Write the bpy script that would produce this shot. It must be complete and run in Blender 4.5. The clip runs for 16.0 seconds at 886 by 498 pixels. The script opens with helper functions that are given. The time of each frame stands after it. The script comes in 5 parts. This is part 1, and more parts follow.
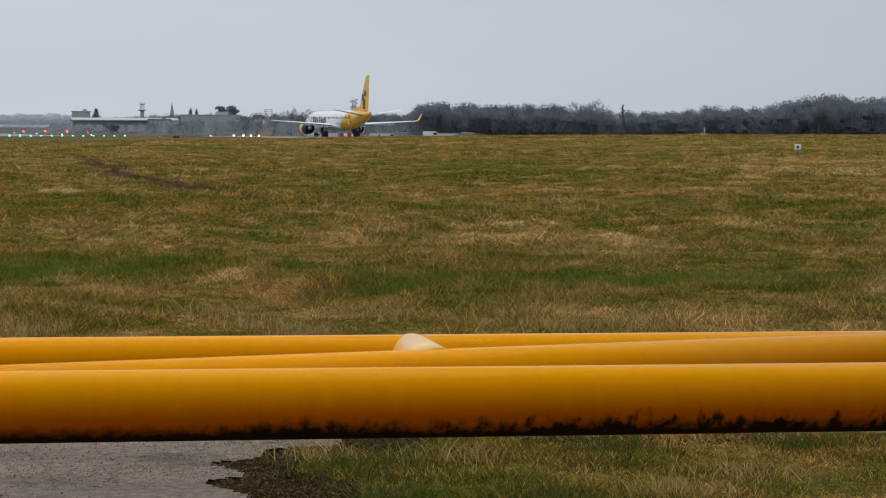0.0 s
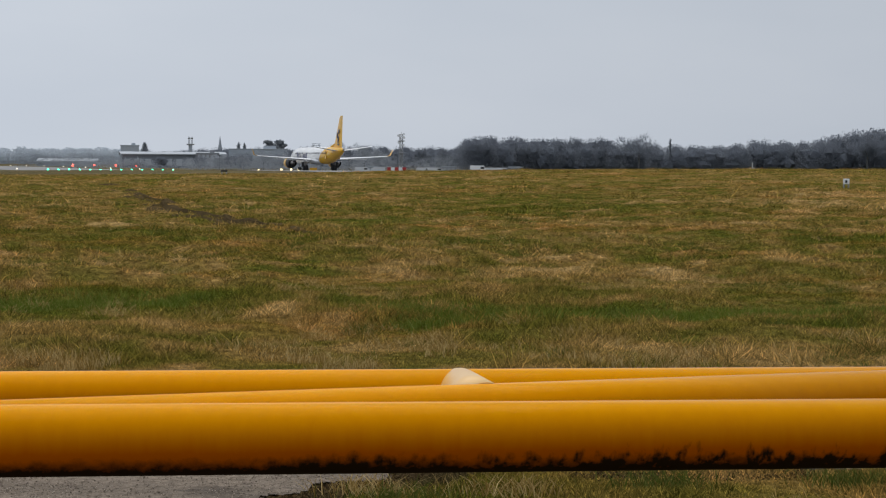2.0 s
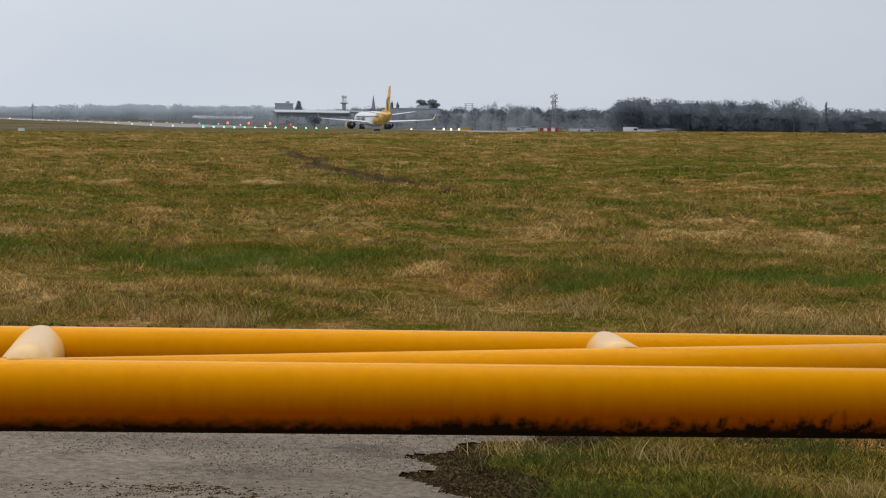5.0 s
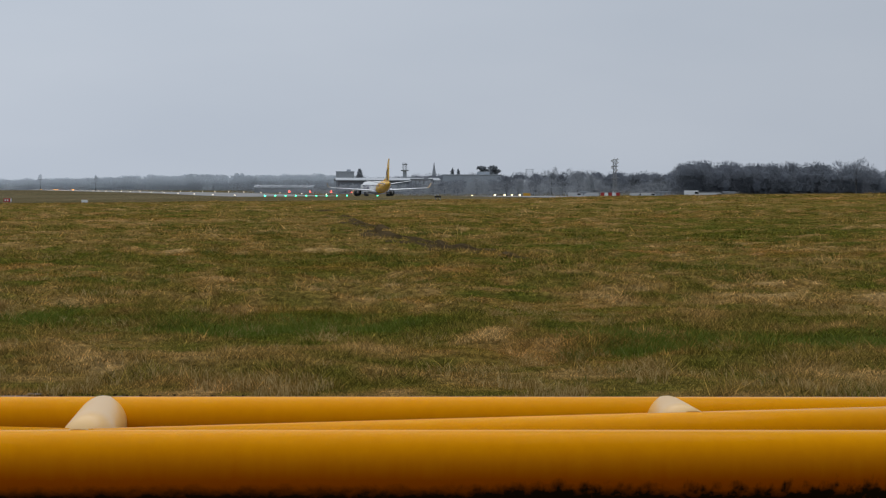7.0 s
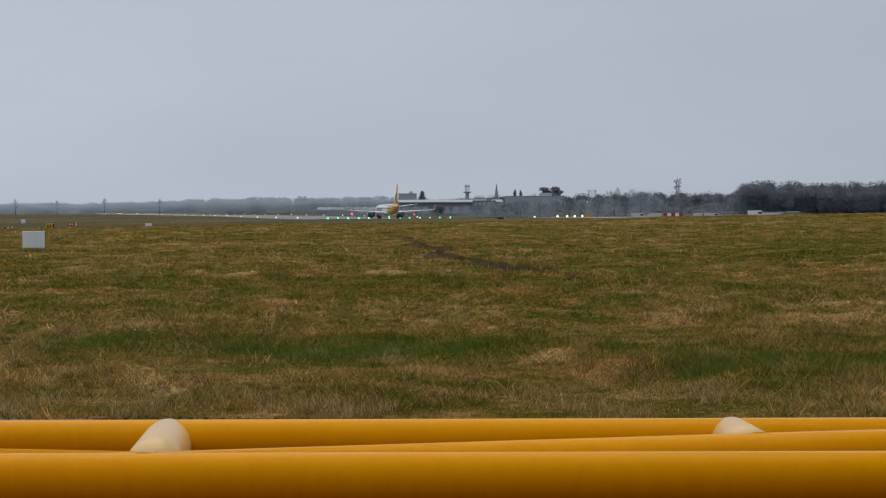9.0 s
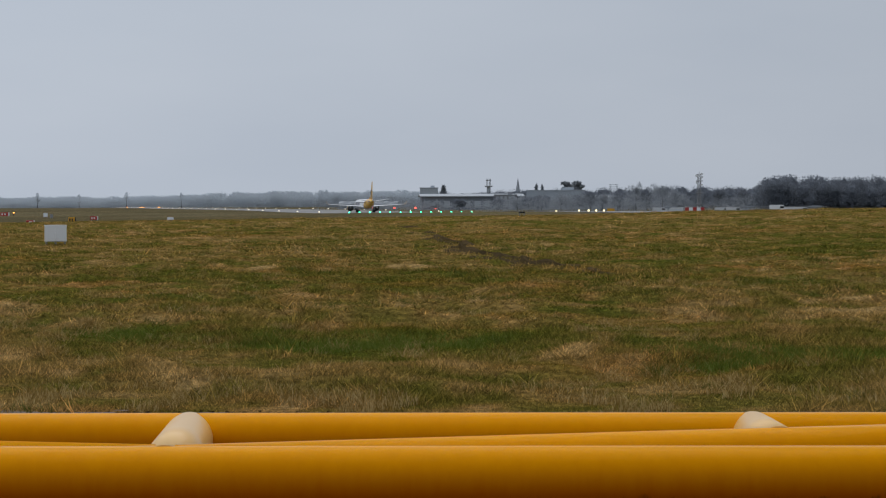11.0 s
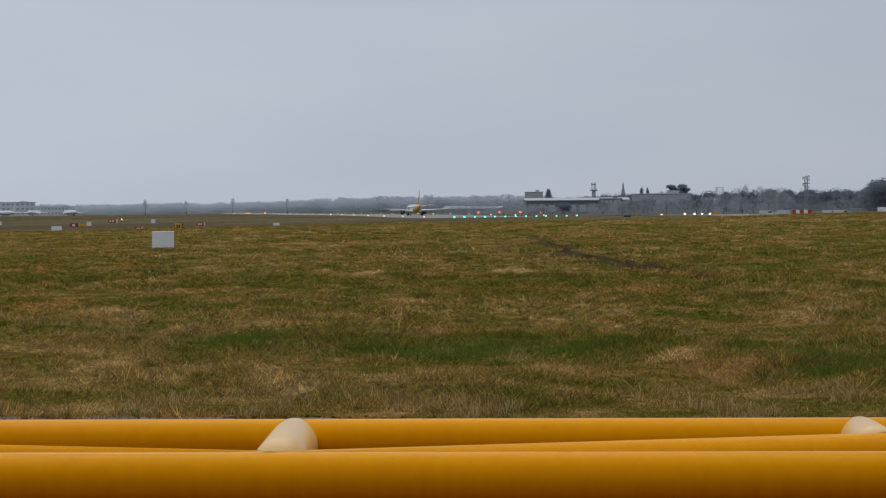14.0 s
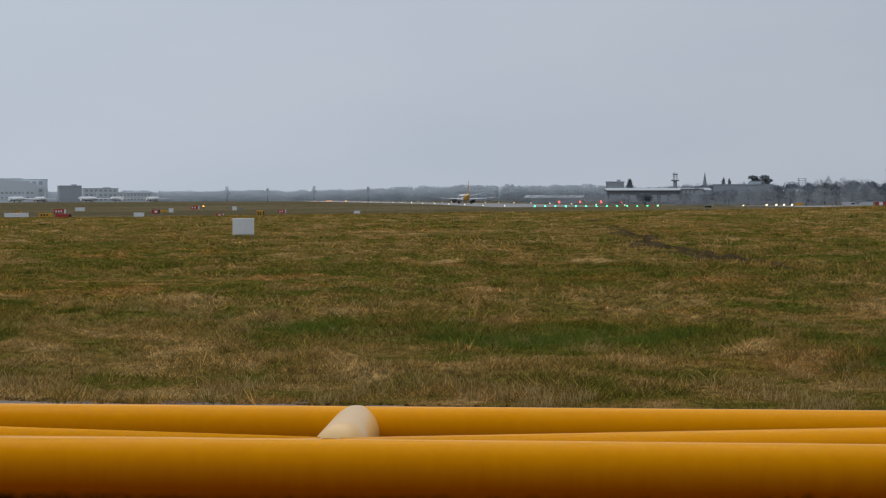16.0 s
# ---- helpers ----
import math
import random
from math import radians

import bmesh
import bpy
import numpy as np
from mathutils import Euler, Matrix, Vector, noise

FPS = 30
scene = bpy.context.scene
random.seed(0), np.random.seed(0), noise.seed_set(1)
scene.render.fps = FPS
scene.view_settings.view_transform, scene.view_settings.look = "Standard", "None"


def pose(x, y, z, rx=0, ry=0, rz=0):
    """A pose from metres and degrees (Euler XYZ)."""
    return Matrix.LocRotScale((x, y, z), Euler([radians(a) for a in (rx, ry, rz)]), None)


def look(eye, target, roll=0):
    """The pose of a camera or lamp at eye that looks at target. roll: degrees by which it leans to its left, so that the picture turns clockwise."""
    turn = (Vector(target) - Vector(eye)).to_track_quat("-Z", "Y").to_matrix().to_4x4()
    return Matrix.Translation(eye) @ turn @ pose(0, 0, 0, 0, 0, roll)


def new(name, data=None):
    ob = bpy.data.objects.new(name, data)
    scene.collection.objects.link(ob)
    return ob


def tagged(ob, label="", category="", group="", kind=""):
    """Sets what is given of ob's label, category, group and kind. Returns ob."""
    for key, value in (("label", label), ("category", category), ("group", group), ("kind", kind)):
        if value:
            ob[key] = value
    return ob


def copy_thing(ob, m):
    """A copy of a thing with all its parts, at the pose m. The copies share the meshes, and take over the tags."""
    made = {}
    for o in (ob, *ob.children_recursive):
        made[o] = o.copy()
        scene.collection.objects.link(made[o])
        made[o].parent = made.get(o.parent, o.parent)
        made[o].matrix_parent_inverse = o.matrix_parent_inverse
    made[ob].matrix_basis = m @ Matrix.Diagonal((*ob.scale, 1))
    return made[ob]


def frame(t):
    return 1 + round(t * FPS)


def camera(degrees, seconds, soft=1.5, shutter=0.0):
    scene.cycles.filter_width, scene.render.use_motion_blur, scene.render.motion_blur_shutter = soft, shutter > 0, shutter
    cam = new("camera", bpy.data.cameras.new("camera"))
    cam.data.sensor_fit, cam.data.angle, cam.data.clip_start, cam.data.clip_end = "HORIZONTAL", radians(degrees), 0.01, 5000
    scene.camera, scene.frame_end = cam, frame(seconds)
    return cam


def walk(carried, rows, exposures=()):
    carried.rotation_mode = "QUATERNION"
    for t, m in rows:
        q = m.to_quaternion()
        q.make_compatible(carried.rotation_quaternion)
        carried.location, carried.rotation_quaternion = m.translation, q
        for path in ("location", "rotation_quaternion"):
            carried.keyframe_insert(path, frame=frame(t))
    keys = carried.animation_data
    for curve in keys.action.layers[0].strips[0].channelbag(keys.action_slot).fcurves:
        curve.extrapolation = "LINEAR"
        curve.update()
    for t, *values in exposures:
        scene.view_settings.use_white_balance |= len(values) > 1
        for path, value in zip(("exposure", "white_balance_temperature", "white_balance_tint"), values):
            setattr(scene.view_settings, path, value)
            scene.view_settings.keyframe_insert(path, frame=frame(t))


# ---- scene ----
cam = camera(22.73, 16.0, soft=1.15)
# seconds, sideways and upward sway of the eye, turn to the left, tilt, lean
SWAY = (
    (0.0, -0.0159, -0.0057, 0.015, -3.077, -0.268), (0.5, -0.0178, -0.0032, 0.692, -2.609, -0.436),
    (1.0, -0.0190, -0.0036, 1.115, -2.334, -0.535), (1.5, -0.0180, -0.0038, 1.239, -1.996, -0.503),
    (2.0, -0.0190, -0.0050, 1.245, -2.197, -0.309), (2.5, -0.0180, -0.0051, 1.347, -2.479, -0.242),
    (3.0, -0.0187, -0.0028, 1.401, -2.669, -0.145), (3.5, -0.0213, -0.0033, 1.764, -3.569, -0.548),
    (4.0, -0.0210, -0.0001, 3.004, -3.436, -0.744), (4.5, -0.0097, 0.0018, 4.060, -3.811, -0.832),
    (5.0, -0.0056, -0.0002, 5.167, -3.264, -0.882), (7.5, 0.0004, -0.0002, 7.136, -1.286, -0.023),
    (8.0, -0.0002, 0.0003, 7.639, -1.043, 0.039), (8.5, 0.0003, 0.0005, 8.152, -0.994, 0.198),
    (11.0, 0.0004, -0.0003, 8.981, -1.143, 0.181), (11.5, -0.0022, 0.0000, 9.332, -1.333, 0.326),
    (12.0, -0.0015, -0.0002, 9.381, -1.334, 0.172), (12.5, -0.0023, -0.0008, 10.036, -1.274, 0.239),
    (13.0, -0.0026, -0.0011, 10.245, -1.275, 0.103), (13.5, -0.0007, 0.0013, 10.595, -1.197, 0.134),
    (14.0, 0.0050, 0.0030, 11.714, -1.011, 0.518), (14.5, 0.0110, 0.0023, 12.381, -0.678, 0.233),
    (15.0, 0.0230, 0.0040, 12.300, -0.865, -0.075), (15.5, 0.0379, 0.0027, 13.394, -0.961, 0.242),
    (16.0, 0.0526, 0.0027, 13.806, -1.289, 0.094))
EYE = 1.6
walk(cam, [(t, pose(x, 0, EYE + z, 90 + tilt, 0, turn) @ pose(0, 0, 0, 0, 0, -lean)) for t, x, z, turn, tilt, lean in SWAY],
     [(0.0, 0.16, 6550, 10), (3.5, 0.16, 6550, 10), (4.6, 0.27, 6600, 10), (5.2, 0.27, 6600, 10), (7.3, -0.10, 6380, 10), (8.5, -0.14, 6380, 10), (16.0, -0.14, 6380, 10)])

# ---- sky and light: an overcast winter day ----
SUN_UP, SUN_WAY = radians(70), radians(-25)
world = bpy.data.worlds.new("sky")
scene.world = world
world.use_nodes = True
wn, wl = world.node_tree.nodes, world.node_tree.links
sky = wn.new("ShaderNodeTexSky")
sky.sky_type, sky.sun_disc, sky.sun_elevation, sky.sun_rotation = "NISHITA", False, SUN_UP, SUN_WAY
sky.air_density, sky.dust_density = 1.0, 4.0
dim = wn.new("ShaderNodeMixRGB")
dim.blend_type = "MULTIPLY"
dim.inputs[0].default_value = 1.0
dim.inputs[2].default_value = (0.09, 0.09, 0.09, 1)
veil = wn.new("ShaderNodeMixRGB")
veil.inputs[0].default_value = 0.93
veil.inputs[2].default_value = (0.505, 0.562, 0.630, 1)
wl.new(sky.outputs[0], dim.inputs[1])
wl.new(dim.outputs[0], veil.inputs[1])
# soft uneven cloud over the whole sky
cloud, grey = wn.new("ShaderNodeTexNoise"), wn.new("ShaderNodeValToRGB")
cloud.inputs["Scale"].default_value, cloud.inputs["Detail"].default_value = 5.0, 4.0
stretch = wn.new("ShaderNodeMapping")
stretch.inputs["Scale"].default_value = (1.0, 1.0, 3.5)
wl.new(wn.new("ShaderNodeTexCoord").outputs["Generated"], stretch.inputs["Vector"])
wl.new(stretch.outputs[0], cloud.inputs["Vector"])
wl.new(cloud.outputs["Fac"], grey.inputs[0])
grey.color_ramp.elements[0].position, grey.color_ramp.elements[0].color = 0.3, (0.488, 0.540, 0.618, 1)
grey.color_ramp.elements[1].position, grey.color_ramp.elements[1].color = 0.7, (0.530, 0.578, 0.650, 1)
wl.new(grey.outputs[0], veil.inputs[2])
# brighter cloud towards the hidden sun in the north-west
way, west, lift = wn.new("ShaderNodeSeparateXYZ"), wn.new("ShaderNodeMapRange"), wn.new("ShaderNodeMixRGB")
west.inputs["From Min"].default_value, west.inputs["From Max"].default_value = -0.42, 0.20
west.inputs["To Min"].default_value, west.inputs["To Max"].default_value = 1.12, 0.88
lift.blend_type = "MULTIPLY"
lift.inputs[0].default_value = 1.0
wl.new(wn.new("ShaderNodeTexCoord").outputs["Generated"], way.inputs[0])
wl.new(way.outputs["X"], west.inputs["Value"])
wl.new(veil.outputs[0], lift.inputs[1])
wl.new(west.outputs[0], lift.inputs[2])
wl.new(lift.outputs[0], wn["Background"].inputs[0])
wn["Background"].inputs[1].default_value = 1.0
sun = new("sun", bpy.data.lights.new("sun", "SUN"))
sun.data.energy, sun.data.angle, sun.data.color = 1.5, radians(70), (1.0, 0.97, 0.93)
sun.matrix_world = look((50 * math.sin(SUN_WAY), 50 * math.cos(SUN_WAY), 50 * math.tan(SUN_UP)), (0, 0, 0))

# ---- materials ----
def mat(name, rough=0.6, metal=0.0):
    m = bpy.data.materials.new(name)
    m.use_nodes = True
    b = m.node_tree.nodes["Principled BSDF"]
    b.inputs["Roughness"].default_value, b.inputs["Metallic"].default_value = rough, metal
    return m, m.node_tree.nodes, m.node_tree.links, b


def ramp(n, *stops):
    r = n.new("ShaderNodeValToRGB")
    while len(r.color_ramp.elements) < len(stops):
        r.color_ramp.elements.new(0.5)
    for e, (at, c) in zip(r.color_ramp.elements, stops):
        e.position, e.color = at, (*c, 1)
    return r


def noise_tex(n, l, vec, scale, detail=4.0, rough=0.55):
    t = n.new("ShaderNodeTexNoise")
    t.inputs["Scale"].default_value, t.inputs["Detail"].default_value, t.inputs["Roughness"].default_value = scale, detail, rough
    if vec is not None:
        l.new(vec, t.inputs["Vector"])
    return t.outputs["Fac"]


def stretched(n, l, vec, sx, sy, sz=1.0):
    m = n.new("ShaderNodeMapping")
    m.inputs["Scale"].default_value = (sx, sy, sz)
    l.new(vec, m.inputs["Vector"])
    return m.outputs[0]


def mixed(n, l, fac, a, b, how="MIX"):
    m = n.new("ShaderNodeMixRGB")
    m.blend_type = how
    for socket, value in zip(m.inputs, (fac, a, b)):
        if isinstance(value, tuple):
            socket.default_value = (*value, 1)
        elif isinstance(value, float):
            socket.default_value = value
        else:
            l.new(value, socket)
    return m.outputs[0]


def leafy(m, n, l, b, share=0.45, even=0.88, soft=(0.0, -0.55, 0.83)):
    """Lets light through thin leaves and twigs, and shades the many small blades as one soft canopy."""
    thru, both = n.new("ShaderNodeBsdfTranslucent"), n.new("ShaderNodeMixShader")
    source = b.inputs["Base Color"].links[0].from_socket
    l.new(source, thru.inputs["Color"])
    both.inputs[0].default_value = share
    b.inputs["Specular IOR Level"].default_value = 0.0
    lie, blend = n.new("ShaderNodeCombineXYZ"), n.new("ShaderNodeMixRGB")
    for socket, value in zip(lie.inputs, soft):
        socket.default_value = value
    blend.inputs[0].default_value = even
    l.new(n.new("ShaderNodeNewGeometry").outputs["Normal"], blend.inputs[1])
    l.new(lie.outputs[0], blend.inputs[2])
    level = n.new("ShaderNodeVectorMath")
    level.operation = "NORMALIZE"
    l.new(blend.outputs[0], level.inputs[0])
    l.new(level.outputs[0], b.inputs["Normal"])
    l.new(b.outputs[0], both.inputs[1])
    l.new(thru.outputs[0], both.inputs[2])
    l.new(both.outputs[0], n["Material Output"].inputs["Surface"])


def bump(n, l, b, height, strength, dist):
    u = n.new("ShaderNodeBump")
    u.inputs["Strength"].default_value, u.inputs["Distance"].default_value = strength, dist
    l.new(height, u.inputs["Height"])
    l.new(u.outputs[0], b.inputs["Normal"])


def worn(name, colour, rough=0.6, metal=0.0, grain=6.0, dirt=0.3, dark=None, relief=0.0, shift=0.0):
    """A surface of one colour with stains at two scales, and a little difference from thing to thing."""
    m, n, l, b = mat(name, rough, metal)
    where = n.new("ShaderNodeTexCoord").outputs["Object"]
    dark = dark or tuple(c * 0.55 for c in colour)
    big = ramp(n, (0.35, (0, 0, 0)), (0.75, (1, 1, 1)))
    l.new(noise_tex(n, l, where, grain * 0.15), big.inputs[0])
    fine = noise_tex(n, l, where, grain, 6.0)
    spots = mixed(n, l, 0.5, big.outputs[0], fine)
    weight = n.new("ShaderNodeMath")
    weight.operation = "MULTIPLY"
    weight.inputs[1].default_value = dirt
    l.new(spots, weight.inputs[0])
    c = mixed(n, l, weight.outputs[0], colour, dark)
    if shift:
        info = n.new("ShaderNodeObjectInfo")
        tone = ramp(n, (0, (1 - shift,) * 3), (1, (1 + shift,) * 3))
        l.new(info.outputs["Random"], tone.inputs[0])
        c = mixed(n, l, 1.0, c, tone.outputs[0], "MULTIPLY")
    l.new(c, b.inputs["Base Color"])
    if relief:
        bump(n, l, b, fine, 0.6, relief)
    return m


def glowing(name, colour, power):
    m, n, l, b = mat(name, 0.3)
    b.inputs["Base Color"].default_value = (*colour, 1)
    b.inputs["Emission Color"].default_value = (*colour, 1)
    b.inputs["Emission Strength"].default_value = power
    return m


def tinted(name, gain, rough=0.9):
    """Turf whose colour is laid down place by place in the mesh's tint, with fine grain."""
    m, n, l, b = mat(name, rough)
    a = n.new("ShaderNodeAttribute")
    a.attribute_name = "tint"
    b.inputs["Specular IOR Level"].default_value = 0.0
    return m, n, l, b, mixed(n, l, 1.0, a.outputs["Color"], (gain,) * 3, "MULTIPLY")


m_turf, n, l, b, c = tinted("winter turf", 1.0)
where = n.new("ShaderNodeNewGeometry").outputs["Position"]
fine = noise_tex(n, l, where, 9.0, 6.0, 0.7)
tone = ramp(n, (0.34, (0.34, 0.32, 0.28)), (0.5, (0.92, 0.92, 0.92)), (0.66, (1.8, 1.72, 1.6)))
l.new(fine, tone.inputs[0])
l.new(mixed(n, l, 1.0, c, tone.outputs[0], "MULTIPLY"), b.inputs["Base Color"])
bump(n, l, b, fine, 1.0, 0.05)

m_blade, n, l, b, c = tinted("grass blades", 1.55)
island = n.new("ShaderNodeNewGeometry").outputs["Random Per Island"]
tone = ramp(n, (0.0, (0.24, 0.26, 0.22)), (0.5, (0.82, 0.82, 0.78)), (0.82, (1.45, 1.38, 1.24)), (1.0, (3.1, 2.8, 2.4)))
l.new(island, tone.inputs[0])
l.new(mixed(n, l, 1.0, c, tone.outputs[0], "MULTIPLY"), b.inputs["Base Color"])
leafy(m_blade, n, l, b, 0.35, 0.6)

m_track, n, l, b = mat("worn gravelly asphalt", 0.8)
where = n.new("ShaderNodeTexCoord").outputs["Object"]
grit = noise_tex(n, l, stretched(n, l, where, 16, 16), 1.0, 8.0, 0.8)
blot = noise_tex(n, l, stretched(n, l, where, 0.5, 1.2), 1.0, 5.0, 0.6)
mud = noise_tex(n, l, stretched(n, l, where, 0.9, 1.6), 1.1, 7.0, 0.65)
stone = n.new("ShaderNodeTexVoronoi")
stone.inputs["Scale"].default_value = 38.0
l.new(where, stone.inputs["Vector"])
r1 = ramp(n, (0.3, (0.120, 0.096, 0.073)), (0.7, (0.220, 0.178, 0.138)))
l.new(blot, r1.inputs[0])
r2 = ramp(n, (0.33, (0.45,) * 3), (0.67, (1.6,) * 3))
l.new(grit, r2.inputs[0])
r3 = ramp(n, (0.56, (0, 0, 0)), (0.68, (0.7,) * 3))
b.inputs["Specular IOR Level"].default_value = 0.02
l.new(mud, r3.inputs[0])
c = mixed(n, l, 1.0, r1.outputs[0], r2.outputs[0], "MULTIPLY")
l.new(mixed(n, l, r3.outputs[0], c, (0.055, 0.045, 0.036)), b.inputs["Base Color"])
r4 = ramp(n, (0.3, (0.6,) * 3), (0.7, (0.95,) * 3))
l.new(blot, r4.inputs[0])
l.new(r4.outputs[0], b.inputs["Roughness"])
bump(n, l, b, mixed(n, l, 0.5, grit, stone.outputs["Distance"]), 0.7, 0.012)

m_soil = worn("dark wet soil", (0.040, 0.029, 0.014), 0.95, 0, 6.0, 0.9, (0.105, 0.074, 0.038), 0.05)
m_soil.node_tree.nodes["Principled BSDF"].inputs["Specular IOR Level"].default_value = 0.0
m_clod, n, l, b = mat("churned earth crumbs", 0.95)
tone = ramp(n, (0.0, (0.020, 0.013, 0.006)), (0.6, (0.055, 0.036, 0.017)), (1.0, (0.13, 0.09, 0.045)))
l.new(n.new("ShaderNodeNewGeometry").outputs["Random Per Island"], tone.inputs[0])
l.new(tone.outputs[0], b.inputs["Base Color"])
b.inputs["Specular IOR Level"].default_value = 0.0
m_grit, n, l, b = mat("grey road grit", 0.85)
tone = ramp(n, (0.0, (0.09, 0.072, 0.056)), (0.5, (0.20, 0.162, 0.126)), (1.0, (0.40, 0.335, 0.27)))
l.new(n.new("ShaderNodeNewGeometry").outputs["Random Per Island"], tone.inputs[0])
l.new(tone.outputs[0], b.inputs["Base Color"])
b.inputs["Specular IOR Level"].default_value = 0.0
m_runway, n, l, b = mat("wet runway asphalt", 0.6)
where = n.new("ShaderNodeTexCoord").outputs["Object"]
r1 = ramp(n, (0.3, (0.10, 0.10, 0.10)), (0.7, (0.20, 0.19, 0.18)))
l.new(noise_tex(n, l, stretched(n, l, where, 0.15, 0.01), 1.0, 6.0), r1.inputs[0])
l.new(r1.outputs[0], b.inputs["Base Color"])
m_taxi = worn("pale concrete taxiway", (0.19, 0.185, 0.17), 0.5, 0, 0.3, 0.4)

# yellow gloss paint with grime and algae on the underside
m_pipe, n, l, b = mat("yellow barrier paint", 0.33)
tc = n.new("ShaderNodeTexCoord").outputs["Object"]
sep = n.new("ShaderNodeSeparateXYZ")
l.new(tc, sep.inputs[0])
tone = ramp(n, (0.3, (0.83, 0.362, 0.0)), (0.7, (0.89, 0.392, 0.0)))
l.new(noise_tex(n, l, stretched(n, l, tc, 1.5, 12, 12), 1.0, 5.0), tone.inputs[0])
streak = noise_tex(n, l, stretched(n, l, tc, 24, 24, 26), 1.0, 6.0, 0.7)
patch = noise_tex(n, l, stretched(n, l, tc, 2.2, 2.2, 2.2), 1.0, 4.0, 0.6)
edge = n.new("ShaderNodeMath")
edge.operation = "MULTIPLY_ADD"
l.new(mixed(n, l, 0.35, streak, patch), edge.inputs[0])
edge.inputs[1].default_value = -0.08
l.new(sep.outputs["Z"], edge.inputs[2])
side = n.new("ShaderNodeMapRange")
side.inputs["From Min"].default_value, side.inputs["From Max"].default_value, side.inputs["To Max"].default_value = 0.0, 1.8, -0.050
l.new(sep.outputs["X"], side.inputs["Value"])
spikes = ramp(n, (0.45, (0, 0, 0)), (0.75, (1, 1, 1)))
l.new(noise_tex(n, l, stretched(n, l, tc, 42, 42, 13), 1.0, 5.0), spikes.inputs[0])
more = n.new("ShaderNodeMath")
more.operation = "MULTIPLY_ADD"
l.new(spikes.outputs[0], more.inputs[0])
l.new(side.outputs[0], more.inputs[1])
l.new(edge.outputs[0], more.inputs[2])
edge = more
grime = n.new("ShaderNodeMapRange")
grime.inputs["From Min"].default_value, grime.inputs["From Max"].default_value = -0.076, -0.106
l.new(edge.outputs[0], grime.inputs["Value"])
fleck = noise_tex(n, l, tc, 70.0, 3.0, 0.6)
fl = ramp(n, (0.76, (0, 0, 0)), (0.80, (0.6,) * 3))
l.new(fleck, fl.inputs[0])
c = mixed(n, l, fl.outputs[0], tone.outputs[0], (0.30, 0.13, 0.01))
# shade towards the underside, put into the paint colour with uneven noise
shade_edge = n.new("ShaderNodeMath")
shade_edge.operation = "MULTIPLY_ADD"
l.new(noise_tex(n, l, stretched(n, l, tc, 26, 26, 5), 1.0, 4.0, 0.6), shade_edge.inputs[0])
shade_edge.inputs[1].default_value = 0.03
l.new(sep.outputs["Z"], shade_edge.inputs[2])
ruddy = n.new("ShaderNodeMapRange")
ruddy.inputs["From Min"].default_value, ruddy.inputs["From Max"].default_value, ruddy.inputs["To Max"].default_value = 0.122, -0.008, 1.0
l.new(shade_edge.outputs[0], ruddy.inputs["Value"])
c = mixed(n, l, ruddy.outputs[0], c, (0.42, 0.088, 0.0))
c = mixed(n, l, grime.outputs[0], c, (0.020, 0.011, 0.004))
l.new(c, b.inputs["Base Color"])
rr = mixed(n, l, grime.outputs[0], (0.13,) * 3, (0.9,) * 3)
l.new(rr, b.inputs["Roughness"])
bump(n, l, b, streak, 0.10, 0.002)
b.inputs["Specular IOR Level"].default_value = 0.02
# part of the sky's reflection is put into this paler base colour
m_brace = worn("glossy yellow paint with sky sheen in colour", (0.76, 0.47, 0.17), 0.3, 0, 9.0, 0.35, (0.70, 0.40, 0.08))
# distance haze is put into the twig colour as a blue-grey
m_twig, n, l, b = mat("bare winter twigs in haze grey", 0.95)
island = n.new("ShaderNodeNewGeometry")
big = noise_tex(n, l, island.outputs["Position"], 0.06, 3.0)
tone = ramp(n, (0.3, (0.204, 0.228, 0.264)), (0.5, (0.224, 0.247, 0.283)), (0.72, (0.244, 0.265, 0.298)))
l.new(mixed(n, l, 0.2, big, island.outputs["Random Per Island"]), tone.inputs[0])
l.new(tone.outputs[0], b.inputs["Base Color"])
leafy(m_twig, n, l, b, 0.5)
# haze over the far conifers is painted in as this pale colour
m_needle = worn("evergreen needles paled by haze", (0.34, 0.37, 0.405), 0.9, 0, 1.0, 0.5, (0.37, 0.40, 0.43))
m_bark = worn("grey bark", (0.12, 0.125, 0.13), 0.95, 0, 2.0, 0.5)
# the ridge's own colour is replaced by the tone of the haze before it
m_far = worn("distant wooded ridge in haze colour", (0.66, 0.72, 0.775), 1.0, 0, 0.02, 0.4, (0.60, 0.66, 0.72))

m_straw, n, l, b = mat("bleached straw blades", 0.9)
tone = ramp(n, (0.0, (0.17, 0.100, 0.018)), (0.5, (0.33, 0.215, 0.070)), (1.0, (0.60, 0.445, 0.20)))
l.new(n.new("ShaderNodeNewGeometry").outputs["Random Per Island"], tone.inputs[0])
l.new(tone.outputs[0], b.inputs["Base Color"])
leafy(m_straw, n, l, b, 0.35)
m_weed, n, l, b = mat("dark green weed blades", 0.9)
tone = ramp(n, (0.0, (0.042, 0.056, 0.010)), (0.6, (0.080, 0.098, 0.016)), (1.0, (0.16, 0.17, 0.045)))
l.new(n.new("ShaderNodeNewGeometry").outputs["Random Per Island"], tone.inputs[0])
l.new(tone.outputs[0], b.inputs["Base Color"])
leafy(m_weed, n, l, b, 0.35)
m_lush, n, l, b = mat("fresh green grass blades", 0.9)
